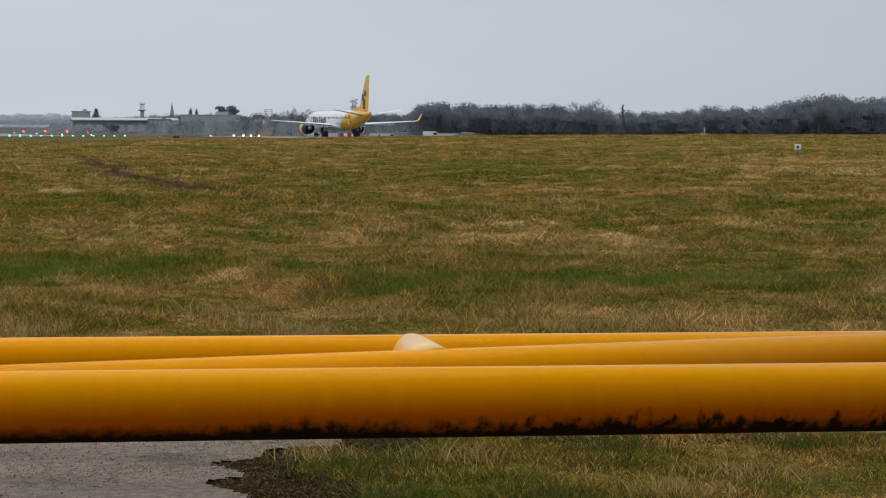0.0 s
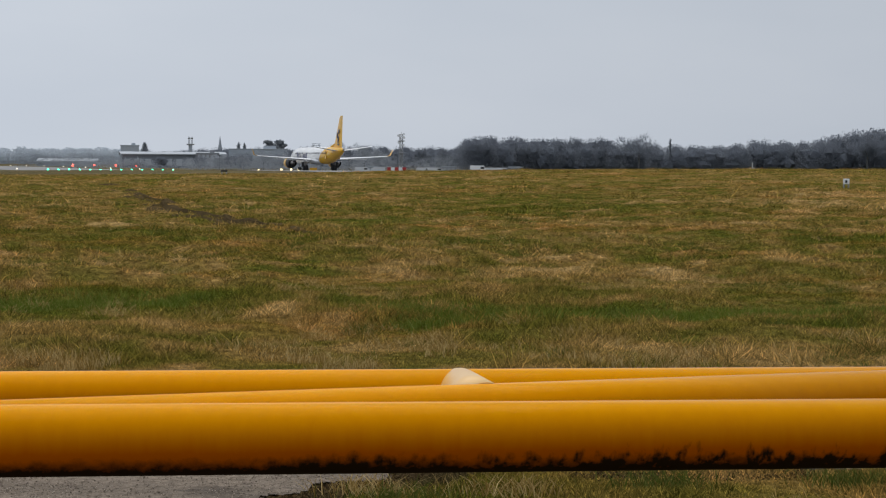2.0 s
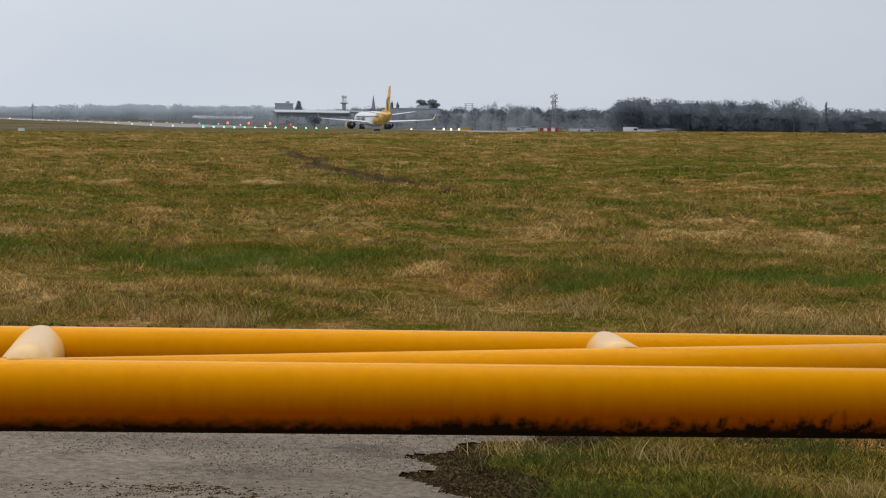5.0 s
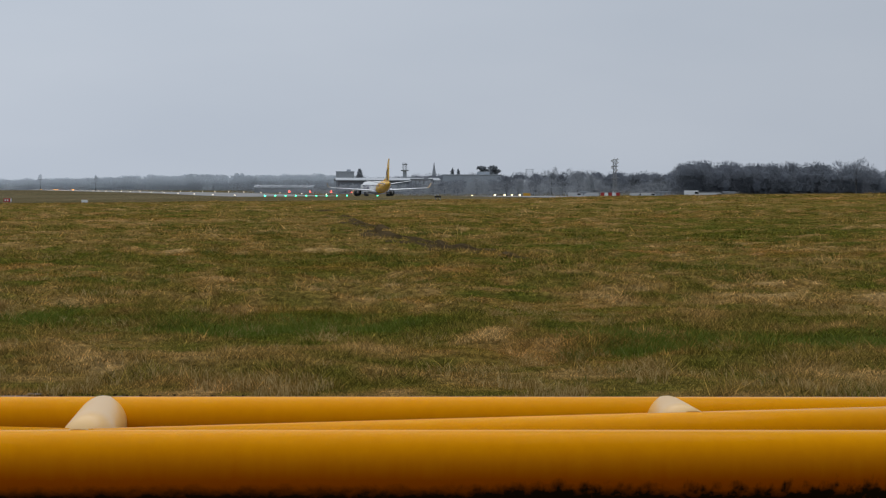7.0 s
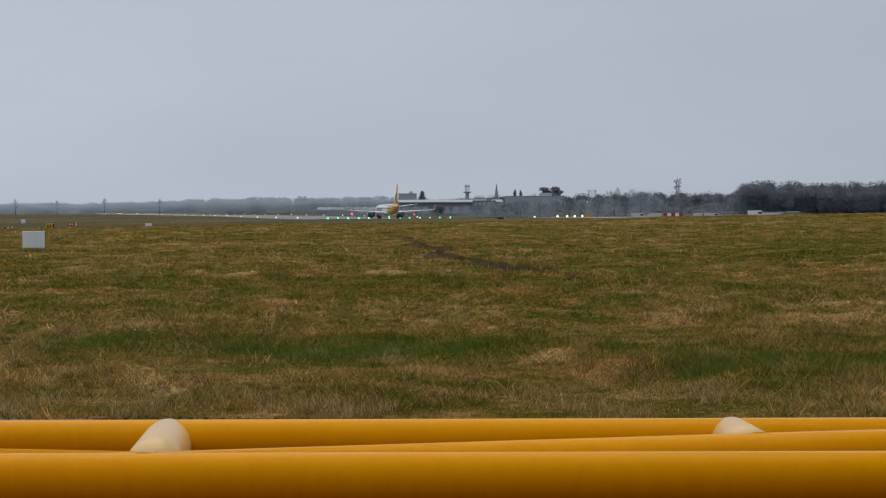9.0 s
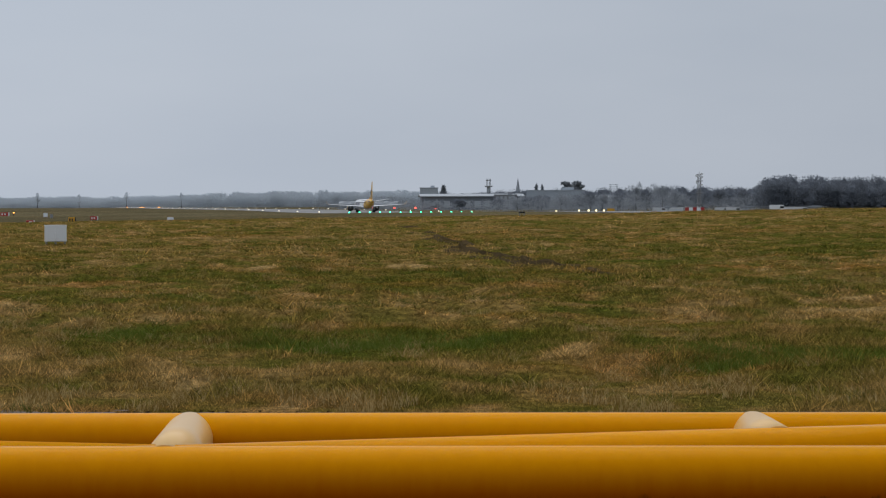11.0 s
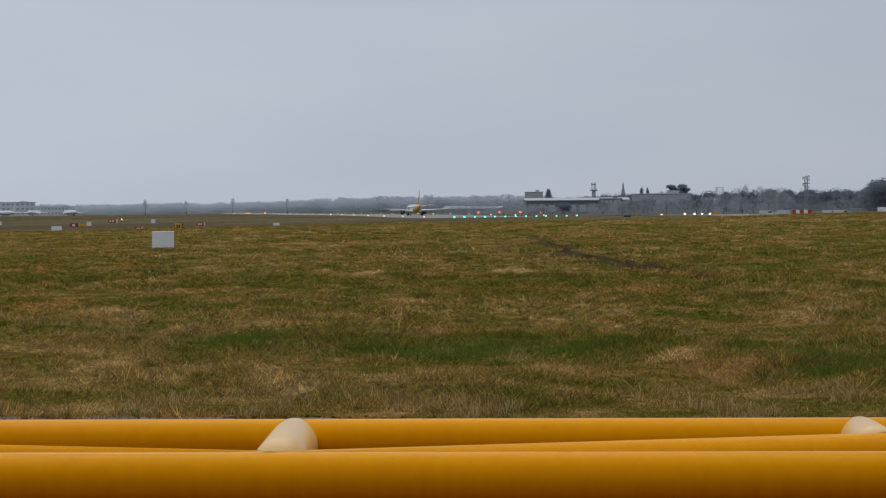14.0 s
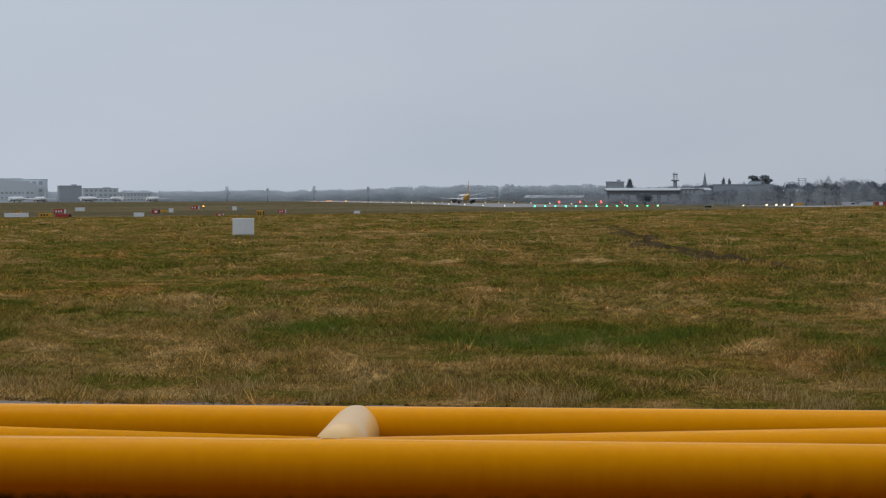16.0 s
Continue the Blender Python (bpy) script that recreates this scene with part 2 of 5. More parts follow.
tone = ramp(n, (0.0, (0.060, 0.085, 0.010)), (0.6, (0.120, 0.160, 0.018)), (1.0, (0.24, 0.26, 0.07)))
l.new(n.new("ShaderNodeNewGeometry").outputs["Random Per Island"], tone.inputs[0])
l.new(tone.outputs[0], b.inputs["Base Color"])
leafy(m_lush, n, l, b, 0.35)
# scrub colour lifted towards bluish grey to hold the haze
m_mid = worn("winter scrub in haze grey", (0.40, 0.43, 0.465), 1.0, 0, 0.05, 0.6, (0.30, 0.325, 0.36))
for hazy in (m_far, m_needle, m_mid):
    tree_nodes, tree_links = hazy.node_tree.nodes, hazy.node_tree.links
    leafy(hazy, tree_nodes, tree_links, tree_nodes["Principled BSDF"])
m_wing = worn("light grey wing paint", (0.74, 0.75, 0.76), 0.35, 0, 1.0, 0.25)
m_ylw = worn("yellow aircraft paint", (0.80, 0.43, 0.008), 0.28, 0, 0.8, 0.15)
m_dark = worn("dark tyre rubber and metal", (0.028, 0.028, 0.03), 0.7, 0, 4.0, 0.3)
m_steel = worn("bare engine metal", (0.30, 0.29, 0.28), 0.35, 0.9, 3.0, 0.4)
m_navy = worn("dark blue lettering paint", (0.020, 0.030, 0.10), 0.35, 0, 2.0, 0.1)
m_glass, n, l, b = mat("dark cabin glass", 0.08)
b.inputs["Base Color"].default_value = (0.02, 0.022, 0.025, 1)
m_livery, n, l, b = mat("white and yellow livery paint", 0.27)
tc = n.new("ShaderNodeTexCoord").outputs["Object"]
sep = n.new("ShaderNodeSeparateXYZ")
l.new(tc, sep.inputs[0])
lean = n.new("ShaderNodeMath")
lean.operation = "MULTIPLY_ADD"
l.new(sep.outputs["Z"], lean.inputs[0])
lean.inputs[1].default_value = 1.6
l.new(sep.outputs["Y"], lean.inputs[2])
cut = n.new("ShaderNodeMapRange")
cut.inputs["From Min"].default_value, cut.inputs["From Max"].default_value = -2.6, -2.2
l.new(lean.outputs[0], cut.inputs["Value"])
grub = noise_tex(n, l, stretched(n, l, tc, 2, 0.5, 2), 1.0, 5.0)
g = ramp(n, (0.3, (0.88,) * 3), (0.7, (1.0,) * 3))
l.new(grub, g.inputs[0])
c = mixed(n, l, cut.outputs[0], (0.80, 0.43, 0.008), (0.80, 0.80, 0.79))
l.new(mixed(n, l, 1.0, c, g.outputs[0], "MULTIPLY"), b.inputs["Base Color"])

# pane colour is pale because haze is painted into it
m_pane, n, l, b = mat("far window glass paled by haze", 0.3)
b.inputs["Base Color"].default_value = (0.42, 0.46, 0.50, 1)
# haze put into the colours of terminal cladding, render, brick, block and slate
m_hall = worn("metal cladding paled by haze", (0.74, 0.79, 0.83), 0.6, 0, 0.3, 0.3)
m_wall = worn("rendered wall paled by haze", (0.45, 0.495, 0.54), 0.8, 0, 0.6, 0.35)
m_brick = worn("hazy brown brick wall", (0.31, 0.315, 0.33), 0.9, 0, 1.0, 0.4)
m_block = worn("concrete block paled by haze", (0.48, 0.52, 0.565), 0.9, 0, 0.5, 0.4)
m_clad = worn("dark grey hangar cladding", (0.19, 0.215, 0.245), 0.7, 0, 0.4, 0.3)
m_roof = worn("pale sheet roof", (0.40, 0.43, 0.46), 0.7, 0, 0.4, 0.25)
m_slate = worn("slate roof paled by haze", (0.33, 0.36, 0.395), 0.7, 0, 0.8, 0.3)
m_metal = worn("galvanised steel", (0.36, 0.37, 0.38), 0.45, 0.6, 3.0, 0.4)
m_box = worn("white painted cabinet", (0.86, 0.88, 0.90), 0.5, 0, 2.0, 0.15, (0.45, 0.44, 0.40))
m_red = worn("red sign face", (0.45, 0.030, 0.028), 0.5, 0, 2.0, 0.25)
m_sign_y = worn("yellow sign face", (0.70, 0.36, 0.02), 0.5, 0, 2.0, 0.25)
m_black = worn("black painted metal", (0.02, 0.02, 0.022), 0.6, 0, 3.0, 0.3)
m_van = worn("white vehicle paint", (0.66, 0.68, 0.70), 0.3, 0, 1.0, 0.2)
g_white = glowing("warm white lamp", (1.0, 0.80, 0.42), 2.4)
g_dim = glowing("far white lamp", (1.0, 0.86, 0.66), 1.6)
g_green = glowing("green lamp", (0.06, 1.0, 0.50), 4.0)
g_red = glowing("red lamp", (1.0, 0.10, 0.05), 5.0)
g_orange = glowing("orange lamp", (1.0, 0.35, 0.06), 5.0)

# ---- shape tools ----
def part(name, bm, material, parent=None, label="", m=None):
    me = bpy.data.meshes.new(name)
    bm.to_mesh(me)
    bm.free()
    me.materials.append(material)
    ob = new(name, me)
    if m is not None:
        ob.matrix_basis = m
    if parent is not None:
        ob.parent = parent
    if label:
        tagged(ob, label)
    return ob


def raw(name, verts, faces, material, parent=None, smooth=False, tint=None):
    """A mesh from arrays of corners and of equal-sized faces."""
    verts, faces = np.asarray(verts, np.float32), np.asarray(faces, np.int32)
    me = bpy.data.meshes.new(name)
    me.vertices.add(len(verts))
    me.vertices.foreach_set("co", verts.ravel())
    me.loops.add(faces.size)
    me.loops.foreach_set("vertex_index", faces.ravel())
    me.polygons.add(len(faces))
    me.polygons.foreach_set("loop_start", np.arange(len(faces), dtype=np.int32) * faces.shape[1])
    me.polygons.foreach_set("use_smooth", np.full(len(faces), smooth))
    me.materials.append(material)
    me.update(calc_edges=True)
    if tint is not None:
        rgba = np.concatenate([tint, np.ones((len(tint), 1))], 1).astype(np.float32)
        me.attributes.new("tint", "FLOAT_COLOR", "POINT").data.foreach_set("color", rgba.ravel())
    ob = new(name, me)
    if parent is not None:
        ob.parent = parent
    return ob


def box(bm, x, y, z, sx, sy, sz, bev=0.0, turn=0.0):
    g = bmesh.ops.create_cube(bm, size=1, matrix=pose(x, y, z, 0, 0, turn) @ Matrix.Diagonal((sx, sy, sz, 1)))
    if bev:
        edges = list({e for v in g["verts"] for e in v.link_edges})
        bmesh.ops.bevel(bm, geom=edges, offset=bev, segments=2, affect="EDGES", profile=0.5)


def rod(bm, a, b, r, r2=None, seg=12, caps=True):
    a, b = Vector(a), Vector(b)
    d = b - a
    m = Matrix.Translation((a + b) / 2) @ d.to_track_quat("Z", "Y").to_matrix().to_4x4()
    bmesh.ops.create_cone(bm, cap_ends=caps, segments=seg, radius1=r, radius2=r if r2 is None else r2, depth=d.length, matrix=m)


def smooth_all(bm, angle=40):
    for f in bm.faces:
        f.smooth = True
    for e in bm.edges:
        if len(e.link_faces) == 2 and e.calc_face_angle(0) > radians(angle):
            e.smooth = False


def loft(bm, rings, close=True):
    """Skin over rings of equally many points."""
    rows = [[bm.verts.new(p) for p in r] for r in rings]
    k = len(rows[0])
    for a, b in zip(rows, rows[1:]):
        for i in range(k):
            bm.faces.new((a[i], a[(i + 1) % k], b[(i + 1) % k], b[i]))
    if close:
        bm.faces.new(rows[0][::-1])
        bm.faces.new(rows[-1])
    bmesh.ops.recalc_face_normals(bm, faces=bm.faces)


def step(a, b, v):
    t = np.clip((np.asarray(v, float) - a) / (b - a), 0, 1)
    return t * t * (3 - 2 * t)


def spot(az, d, z=0.0):
    """A place d metres off, az degrees to the left of north, where the viewer stands at the origin."""
    return Vector((-d * math.sin(radians(az)), d * math.cos(radians(az)), z))


# ---- the lie of the land ----
HEADING, OFFSET = 19.4, 114.0
ALONG = np.array((-math.sin(radians(HEADING)), math.cos(radians(HEADING))))
ACROSS = np.array((math.cos(radians(HEADING)), math.sin(radians(HEADING))))
BROW_AZ = (-60, -11.3, -7, -3, -0.8, 1.2, 2.6, 4.0, 5.6, 7.0, 10.0, 12.6, 14.3, 15.6, 18.0, 21.6, 25.0, 60)
BROW_Z = (1.36, 1.36, 1.31, 1.21, 1.14, 1.0, 0.96, 0.81, 0.67, 0.64, 0.50, 0.44, 0.36, 0.31, 0.23, 0.04, 0.03, 0.0)
BROW_R = 190.0


LATTICE = np.random.RandomState(77).uniform(0, 1, (256, 256))


def grown(x, y, seed=0):
    """Smooth chance values from 0 to 1, one lattice cell to the metre."""
    x, y = np.asarray(x, float) + seed * 17.31, np.asarray(y, float) + seed * 5.77
    i, j = np.floor(x).astype(int), np.floor(y).astype(int)
    u, v = x - i, y - j
    u, v = u * u * (3 - 2 * u), v * v * (3 - 2 * v)
    i, j, i2, j2 = i % 256, j % 256, (i + 1) % 256, (j + 1) % 256
    return (LATTICE[i, j] * (1 - u) + LATTICE[i2, j] * u) * (1 - v) + (LATTICE[i, j2] * (1 - u) + LATTICE[i2, j2] * u) * v


def hummocks(x, y):
    """Knee-low tussock mounds of the unmown field."""
    wild = 0.35 + 0.9 * grown(x / 7.0, y / 5.0, 3)
    big = np.maximum(grown(x / 0.95, y / 0.75, 1) - 0.40, 0) * 0.26
    return wild * (big + 0.055 * np.maximum(grown(x / 0.38, y / 0.34, 2) - 0.3, 0))


def land(x, y):
    """Height of the ground at x, y (arrays)."""
    x, y = np.asarray(x, float), np.asarray(y, float)
    r = np.hypot(x, y)
    az = np.degrees(np.arctan2(-x, y))
    brow = np.interp(az, BROW_AZ, BROW_Z)
    s, q = x * ALONG[0] + y * ALONG[1], x * ACROSS[0] + y * ACROSS[1]
    flat = 0.3 - 1.3 * np.maximum(step(390, 600, s), 1 - step(0, 90, q)) + 0.5 * step(750, 1050, s)
    near = brow * step(np.interp(az, (-9, 18), (40, 85)), BROW_R, r)
    swell = 0.05 * np.sin(x * 0.21 + 1.0) * np.sin(y * 0.13) * step(25, 60, r) * (1 - step(120, 180, r))
    z = near * (1 - step(BROW_R, 320, r)) + flat * step(BROW_R, 320, r) + swell
    z = z + hummocks(x, y) * step(16.5, 18.5, y) * (1 - step(150, 230, r))
    return np.where(r > 4200, z - (r - 4200) * 0.01, z)


def on_land(az, d, dz=0.0):
    p = spot(az, d)
    return Vector((p.x, p.y, float(land(p.x, p.y)) + dz))


def runway_spot(s, q=0.0, dz=0.0):
    """A place s metres along the runway and q metres right of its centre line."""
    x, y = ALONG * s + ACROSS * (OFFSET + q)
    return Vector((x, y, float(land(x, y)) + dz))


TURF_V = (0.10, 0.30, 0.48, 0.66, 0.92)
TURF = np.array(((0.070, 0.078, 0.012), (0.103, 0.092, 0.018), (0.146, 0.109, 0.028), (0.196, 0.127, 0.040), (0.310, 0.208, 0.086)))
# bearing, distance, half width in degrees, half depth as a share of the distance, how bleached (+) or green (-)
BLEACHED = ((11.0, 30.0, 2.6, 0.05, 0.34), (10.2, 37.0, 1.1, 0.05, 0.25), (-5.0, 30.7, 2.4, 0.06, 0.34), (-1.7, 31.0, 1.4, 0.04, 0.25), (3.0, 31.0, 0.8, 0.05, 0.25),
            (-9.0, 85.0, 3.4, 0.18, 0.28), (20.0, 21.5, 5.0, 0.10, 0.10), (12.5, 20.5, 3.0, 0.08, 0.12), (5.0, 19.4, 5.0, 0.07, 0.10), (16.5, 40.0, 1.3, 0.05, 0.3), (21.0, 33.0, 2.2, 0.05, 0.25))
GREENER = ((1.6, 21.8, 1.8, 0.05, -0.40), (-5.0, 22.8, 4.0, 0.06, -0.26), (11.8, 24.3, 2.4, 0.045, -0.36), (6.0, 25.5, 3.0, 0.06, -0.18), (17.0, 26.5, 3.0, 0.05, -0.20),
           (0.0, 75.0, 5.0, 0.16, -0.24), (14.0, 46.0, 5.0, 0.12, -0.20), (22.0, 62.0, 4.0, 0.2, -0.22), (-8.0, 45.0, 4.0, 0.1, -0.16))


def turf_tint(x, y):
    """Colour of the winter turf by place: moss green, olive, rust and bleached straw, and the mown airfield beyond the brow."""
    x, y = np.asarray(x, float), np.asarray(y, float)
    r, az = np.hypot(x, y), np.degrees(np.arctan2(-x, y))
    v = 0.44 + 0.20 * (grown(x / 8, y / 6, 4) - 0.5) + 0.30 * (grown(x / 2.1, y / 1.8, 5) - 0.5) + 0.50 * (grown(x / 0.8, y / 0.8, 6) - 0.5) + 0.50 * (grown(x / 0.3, y / 0.35, 13) - 0.5)
    # paler towards hummock tops; slightly greener and darker nearer than y = 14
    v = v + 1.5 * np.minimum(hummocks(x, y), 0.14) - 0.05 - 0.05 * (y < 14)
    v = v + 0.14 * step(16.0, 16.8, y) * (1 - step(19.0, 21.5, y + 1.5 * grown(x / 1.7, y / 4, 14)))
    edge = 1 + 0.5 * (grown(x / 1.3, y / 0.9, 7) - 0.5)
    for a, d, ha, hd, w in BLEACHED + GREENER:
        v = v + w * np.exp(-(((az - a) / ha) ** 2 + (np.log(np.maximum(r, 1.0) / d) / hd) ** 2) * edge)
    c = np.stack([np.interp(v, TURF_V, TURF[:, k]) for k in range(3)], -1)
    ruddy = np.clip((grown(x / 3.1, y / 1.6, 8) - 0.62) * 4, 0, 1)[..., None] * 0.6
    c = c * (1 - ruddy) + c * np.array((1.16, 0.92, 0.80)) * ruddy
    soil = ((y < 11.75) & (y > 7) & (x < island_edge(y) + 0.25 + 0.45 * grown(x * 2.5, y * 2.5, 15)))[..., None] * 0.85
    c = c * (1 - soil) + np.array((0.045, 0.034, 0.020)) * soil
    mown = (step(190, 260, y) * (0.65 + 0.3 * grown(x / 60, y / 25, 9)))[..., None]
    field = np.array((0.112, 0.098, 0.064)) * (0.72 + 0.56 * grown(x / 40, y / 90, 10))[..., None]
    return c * (1 - mown) + field * mown


def build_ground():
    rad = np.concatenate([np.linspace(0.004, 16, 46), np.arange(16.15, 62, 0.17), 62 * (230 / 62) ** np.linspace(0.003, 1, 330), 230 * (4800 / 230) ** np.linspace(0.016, 1, 110)])
    az = np.radians(np.concatenate([np.arange(-180, -14, 4.0), np.arange(-14, 29, 0.12), np.arange(30, 180, 4.0)]))
    rr, aa = np.meshgrid(rad, az, indexing="ij")
    x, y = -rr * np.sin(aa), rr * np.cos(aa)
    rnd = np.random.RandomState(3)
    z = land(x, y) + rnd.uniform(-0.012, 0.012, x.shape) * step(17, 30, rr) * (1 - step(300, 900, rr))
    verts = np.stack([x, y, z], -1).reshape(-1, 3)
    k, n_az = len(rad), len(az)
    i, j = np.meshgrid(np.arange(k - 1), np.arange(n_az), indexing="ij")
    j2 = (j + 1) % n_az
    faces = np.stack([i * n_az + j, (i + 1) * n_az + j, (i + 1) * n_az + j2, i * n_az + j2], -1).reshape(-1, 4)
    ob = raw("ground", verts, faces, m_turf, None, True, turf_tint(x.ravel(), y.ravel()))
    tagged(ob, "rough winter turf, green and straw brown, to the horizon", "ground", kind="structure")


def island_edge(y):
    """The x at which the turf in front of the barrier begins, at y metres north."""
    return np.interp(y, (-5, 7.5, 9.0, 9.25, 9.6, 10.1, 10.4, 10.9, 11.3, 11.45, 11.6), (0.6, -0.3, -0.60, -0.72, -0.90, -1.02, -1.0, -0.72, -0.40, 0.3, 9.0))


def paved(x, y):
    """True where the track lies, with a ragged edge."""
    x, y = np.asarray(x, float), np.asarray(y, float)
    rag = 0.06 * np.sin(x * 7.3 + 2 * np.sin(y * 5.1)) + 0.05 * np.sin(y * 11.7 + x * 3.1)
    far = 16.15 + rag * 2 + 0.15 * np.sin(x * 0.9)
    lane = (y > 11.55 + rag) & (y < far)
    apron = (x < island_edge(y) + rag) & (y <= 11.75) & (y > -4.8)
    return lane | apron


def build_track():
    cell = 0.036
    xs, ys = np.arange(-9.5, 5, cell), np.arange(-5.0, 17.0, cell)
    gx, gy = np.meshgrid(xs, ys, indexing="ij")
    inside = paved(gx, gy)
    idx = -np.ones(gx.shape, int)
    keep = inside[:-1, :-1] & inside[1:, :-1] & inside[:-1, 1:] & inside[1:, 1:]
    i, j = np.nonzero(keep)
    used = np.zeros(gx.shape, bool)
    for a, b in ((0, 0), (1, 0), (0, 1), (1, 1)):
        used[i + a, j + b] = True
    idx[used] = np.arange(used.sum())
    rnd = np.random.RandomState(5)
    z = 0.014 + 0.006 * np.sin(gx * 0.8) * np.sin(gy * 1.3) + rnd.uniform(-0.003, 0.003, gx.shape)
    verts = np.stack([gx, gy, z], -1)[used]
    faces = np.stack([idx[i, j], idx[i + 1, j], idx[i + 1, j + 1], idx[i, j + 1]], -1)
    ob = raw("road", verts, faces, m_track, smooth=True)
    tagged(ob, "worn grey gravelly asphalt track with muddy patches", "road", kind="structure")


def build_runway():
    for name, s0, s1, q0, q1, material, label, dz in (
            ("road", 150, 3300, -24, 24, m_runway, "wet grey asphalt runway reflecting the sky", 0.05),
            ("pavement", 330, 3000, -330, -300, m_taxi, "pale concrete taxiway strip across the airfield", 0.05)):
        s = np.arange(s0, s1, 15.0)
        q = np.linspace(q0, q1, 5)
        ss, qq = np.meshgrid(s, q, indexing="ij")
        x, y = (ALONG[k] * ss + ACROSS[k] * (OFFSET + qq) for k in (0, 1))
        verts = np.stack([x, y, land(x, y) + dz], -1).reshape(-1, 3)
        i, j = np.meshgrid(np.arange(len(s) - 1), np.arange(4), indexing="ij")
        faces = np.stack([i * 5 + j, i * 5 + j + 1, (i + 1) * 5 + j + 1, (i + 1) * 5 + j], -1).reshape(-1, 4)
        tagged(raw(name, verts, faces, material), label, "runway" if q1 > 0 else "taxiway", kind="structure")


build_ground()
build_track()
build_runway()

# ---- the yellow barrier: a flat truss of tubes at hip height ----
TRUSS_TURN, FRONT, BACK, TUBE_Z, TUBE_R = 7.86, 5.0, 5.806, 0.9705, 0.0813


def tube(name, a, b, r, parent, label="", seg=40, paint=None):
    """A round tube lying from a to b; its own x axis runs along it."""
    a, b = Vector(a), Vector(b)
    d = b - a
    bm = bmesh.new()
    bmesh.ops.create_cone(bm, cap_ends=True, segments=seg, radius1=r, radius2=r, depth=d.length, matrix=Matrix.Rotation(radians(90), 4, "Y"))
    for f in bm.faces:
        f.smooth = len(f.verts) == 4
    m = Matrix.Translation((a + b) / 2) @ Matrix.Rotation(math.atan2(d.y, d.x), 4, "Z")
    return part(name, bm, paint or m_pipe, parent, label, m)


def build_barrier():
    base = tagged(new("barrier"), "yellow painted steel tube barrier, grimy underneath, across the track", "barrier")
    base.matrix_basis = pose(0, 0, 0, 0, 0, TRUSS_TURN)
    z, r = TUBE_Z, TUBE_R
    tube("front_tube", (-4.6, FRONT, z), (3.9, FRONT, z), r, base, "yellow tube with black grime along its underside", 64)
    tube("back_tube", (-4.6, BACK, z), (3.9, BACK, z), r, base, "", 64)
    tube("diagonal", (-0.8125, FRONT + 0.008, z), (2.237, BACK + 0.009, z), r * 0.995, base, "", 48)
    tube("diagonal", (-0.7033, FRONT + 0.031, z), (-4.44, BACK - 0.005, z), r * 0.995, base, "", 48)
    for u0, v0, u1, br in ((-0.735, FRONT, -0.785, 0.067), (0.718, 5.41, 0.700, 0.066), (-2.18, 5.35, -2.24, 0.072), (2.1, 5.70, 2.1, 0.070)):
        tube("brace", (u0, v0, z + r - br + 0.003), (u1, BACK, z + r - br + 0.003), br, base, "glossy yellow cross tube, sky reflection partly in its pale colour", 48, m_brace)
    for u in (-4.45, 3.75):
        for v in (FRONT, BACK):
            bm = bmesh.new()
            rod(bm, (u, v, -0.05), (u, v, z - 0.05), 0.06, seg=24)
            box(bm, u, v, 0.03, 0.24, 0.24, 0.02, 0.004)
            part("post", bm, m_pipe, base)


build_barrier()


# ---- the airliner ----
def ellipse(x, y, z, rx, rz, k=40, up=0.0):
    return [(x + rx * math.cos(a), y, z + rz * math.sin(a) + up * max(0, math.sin(a))) for a in (2 * math.pi * i / k for i in range(k))]


def aerofoil(chord, thick):
    pts = ((0, 0), (0.02, 0.32), (0.10, 0.72), (0.30, 1.0), (0.55, 0.82), (0.80, 0.38), (1.0, 0.03), (0.80, -0.12), (0.55, -0.35), (0.30, -0.48), (0.10, -0.40), (0.02, -0.20))
    return [(-c * chord, t * thick * 0.5) for c, t in pts]


def wing(bm, stations):
    """Skin over aerofoils; a station is (x, y of the leading edge, z, chord, thickness, lean in degrees)."""
    rings = []
    for x, y, z, chord, thick, lean in stations:
        a = radians(lean)
        rings.append([(x - t * math.sin(a), y + c, z + t * math.cos(a)) for c, t in aerofoil(chord, thick)])
    loft(bm, rings)
    smooth_all(bm, 50)


def wheel(bm, x, y, z, r, w):
    rod(bm, (x - w / 2, y, z), (x + w / 2, y, z), r, seg=24)
    rod(bm, (x - w / 2 - 0.01, y, z), (x + w / 2 + 0.01, y, z), r * 0.5, seg=16)


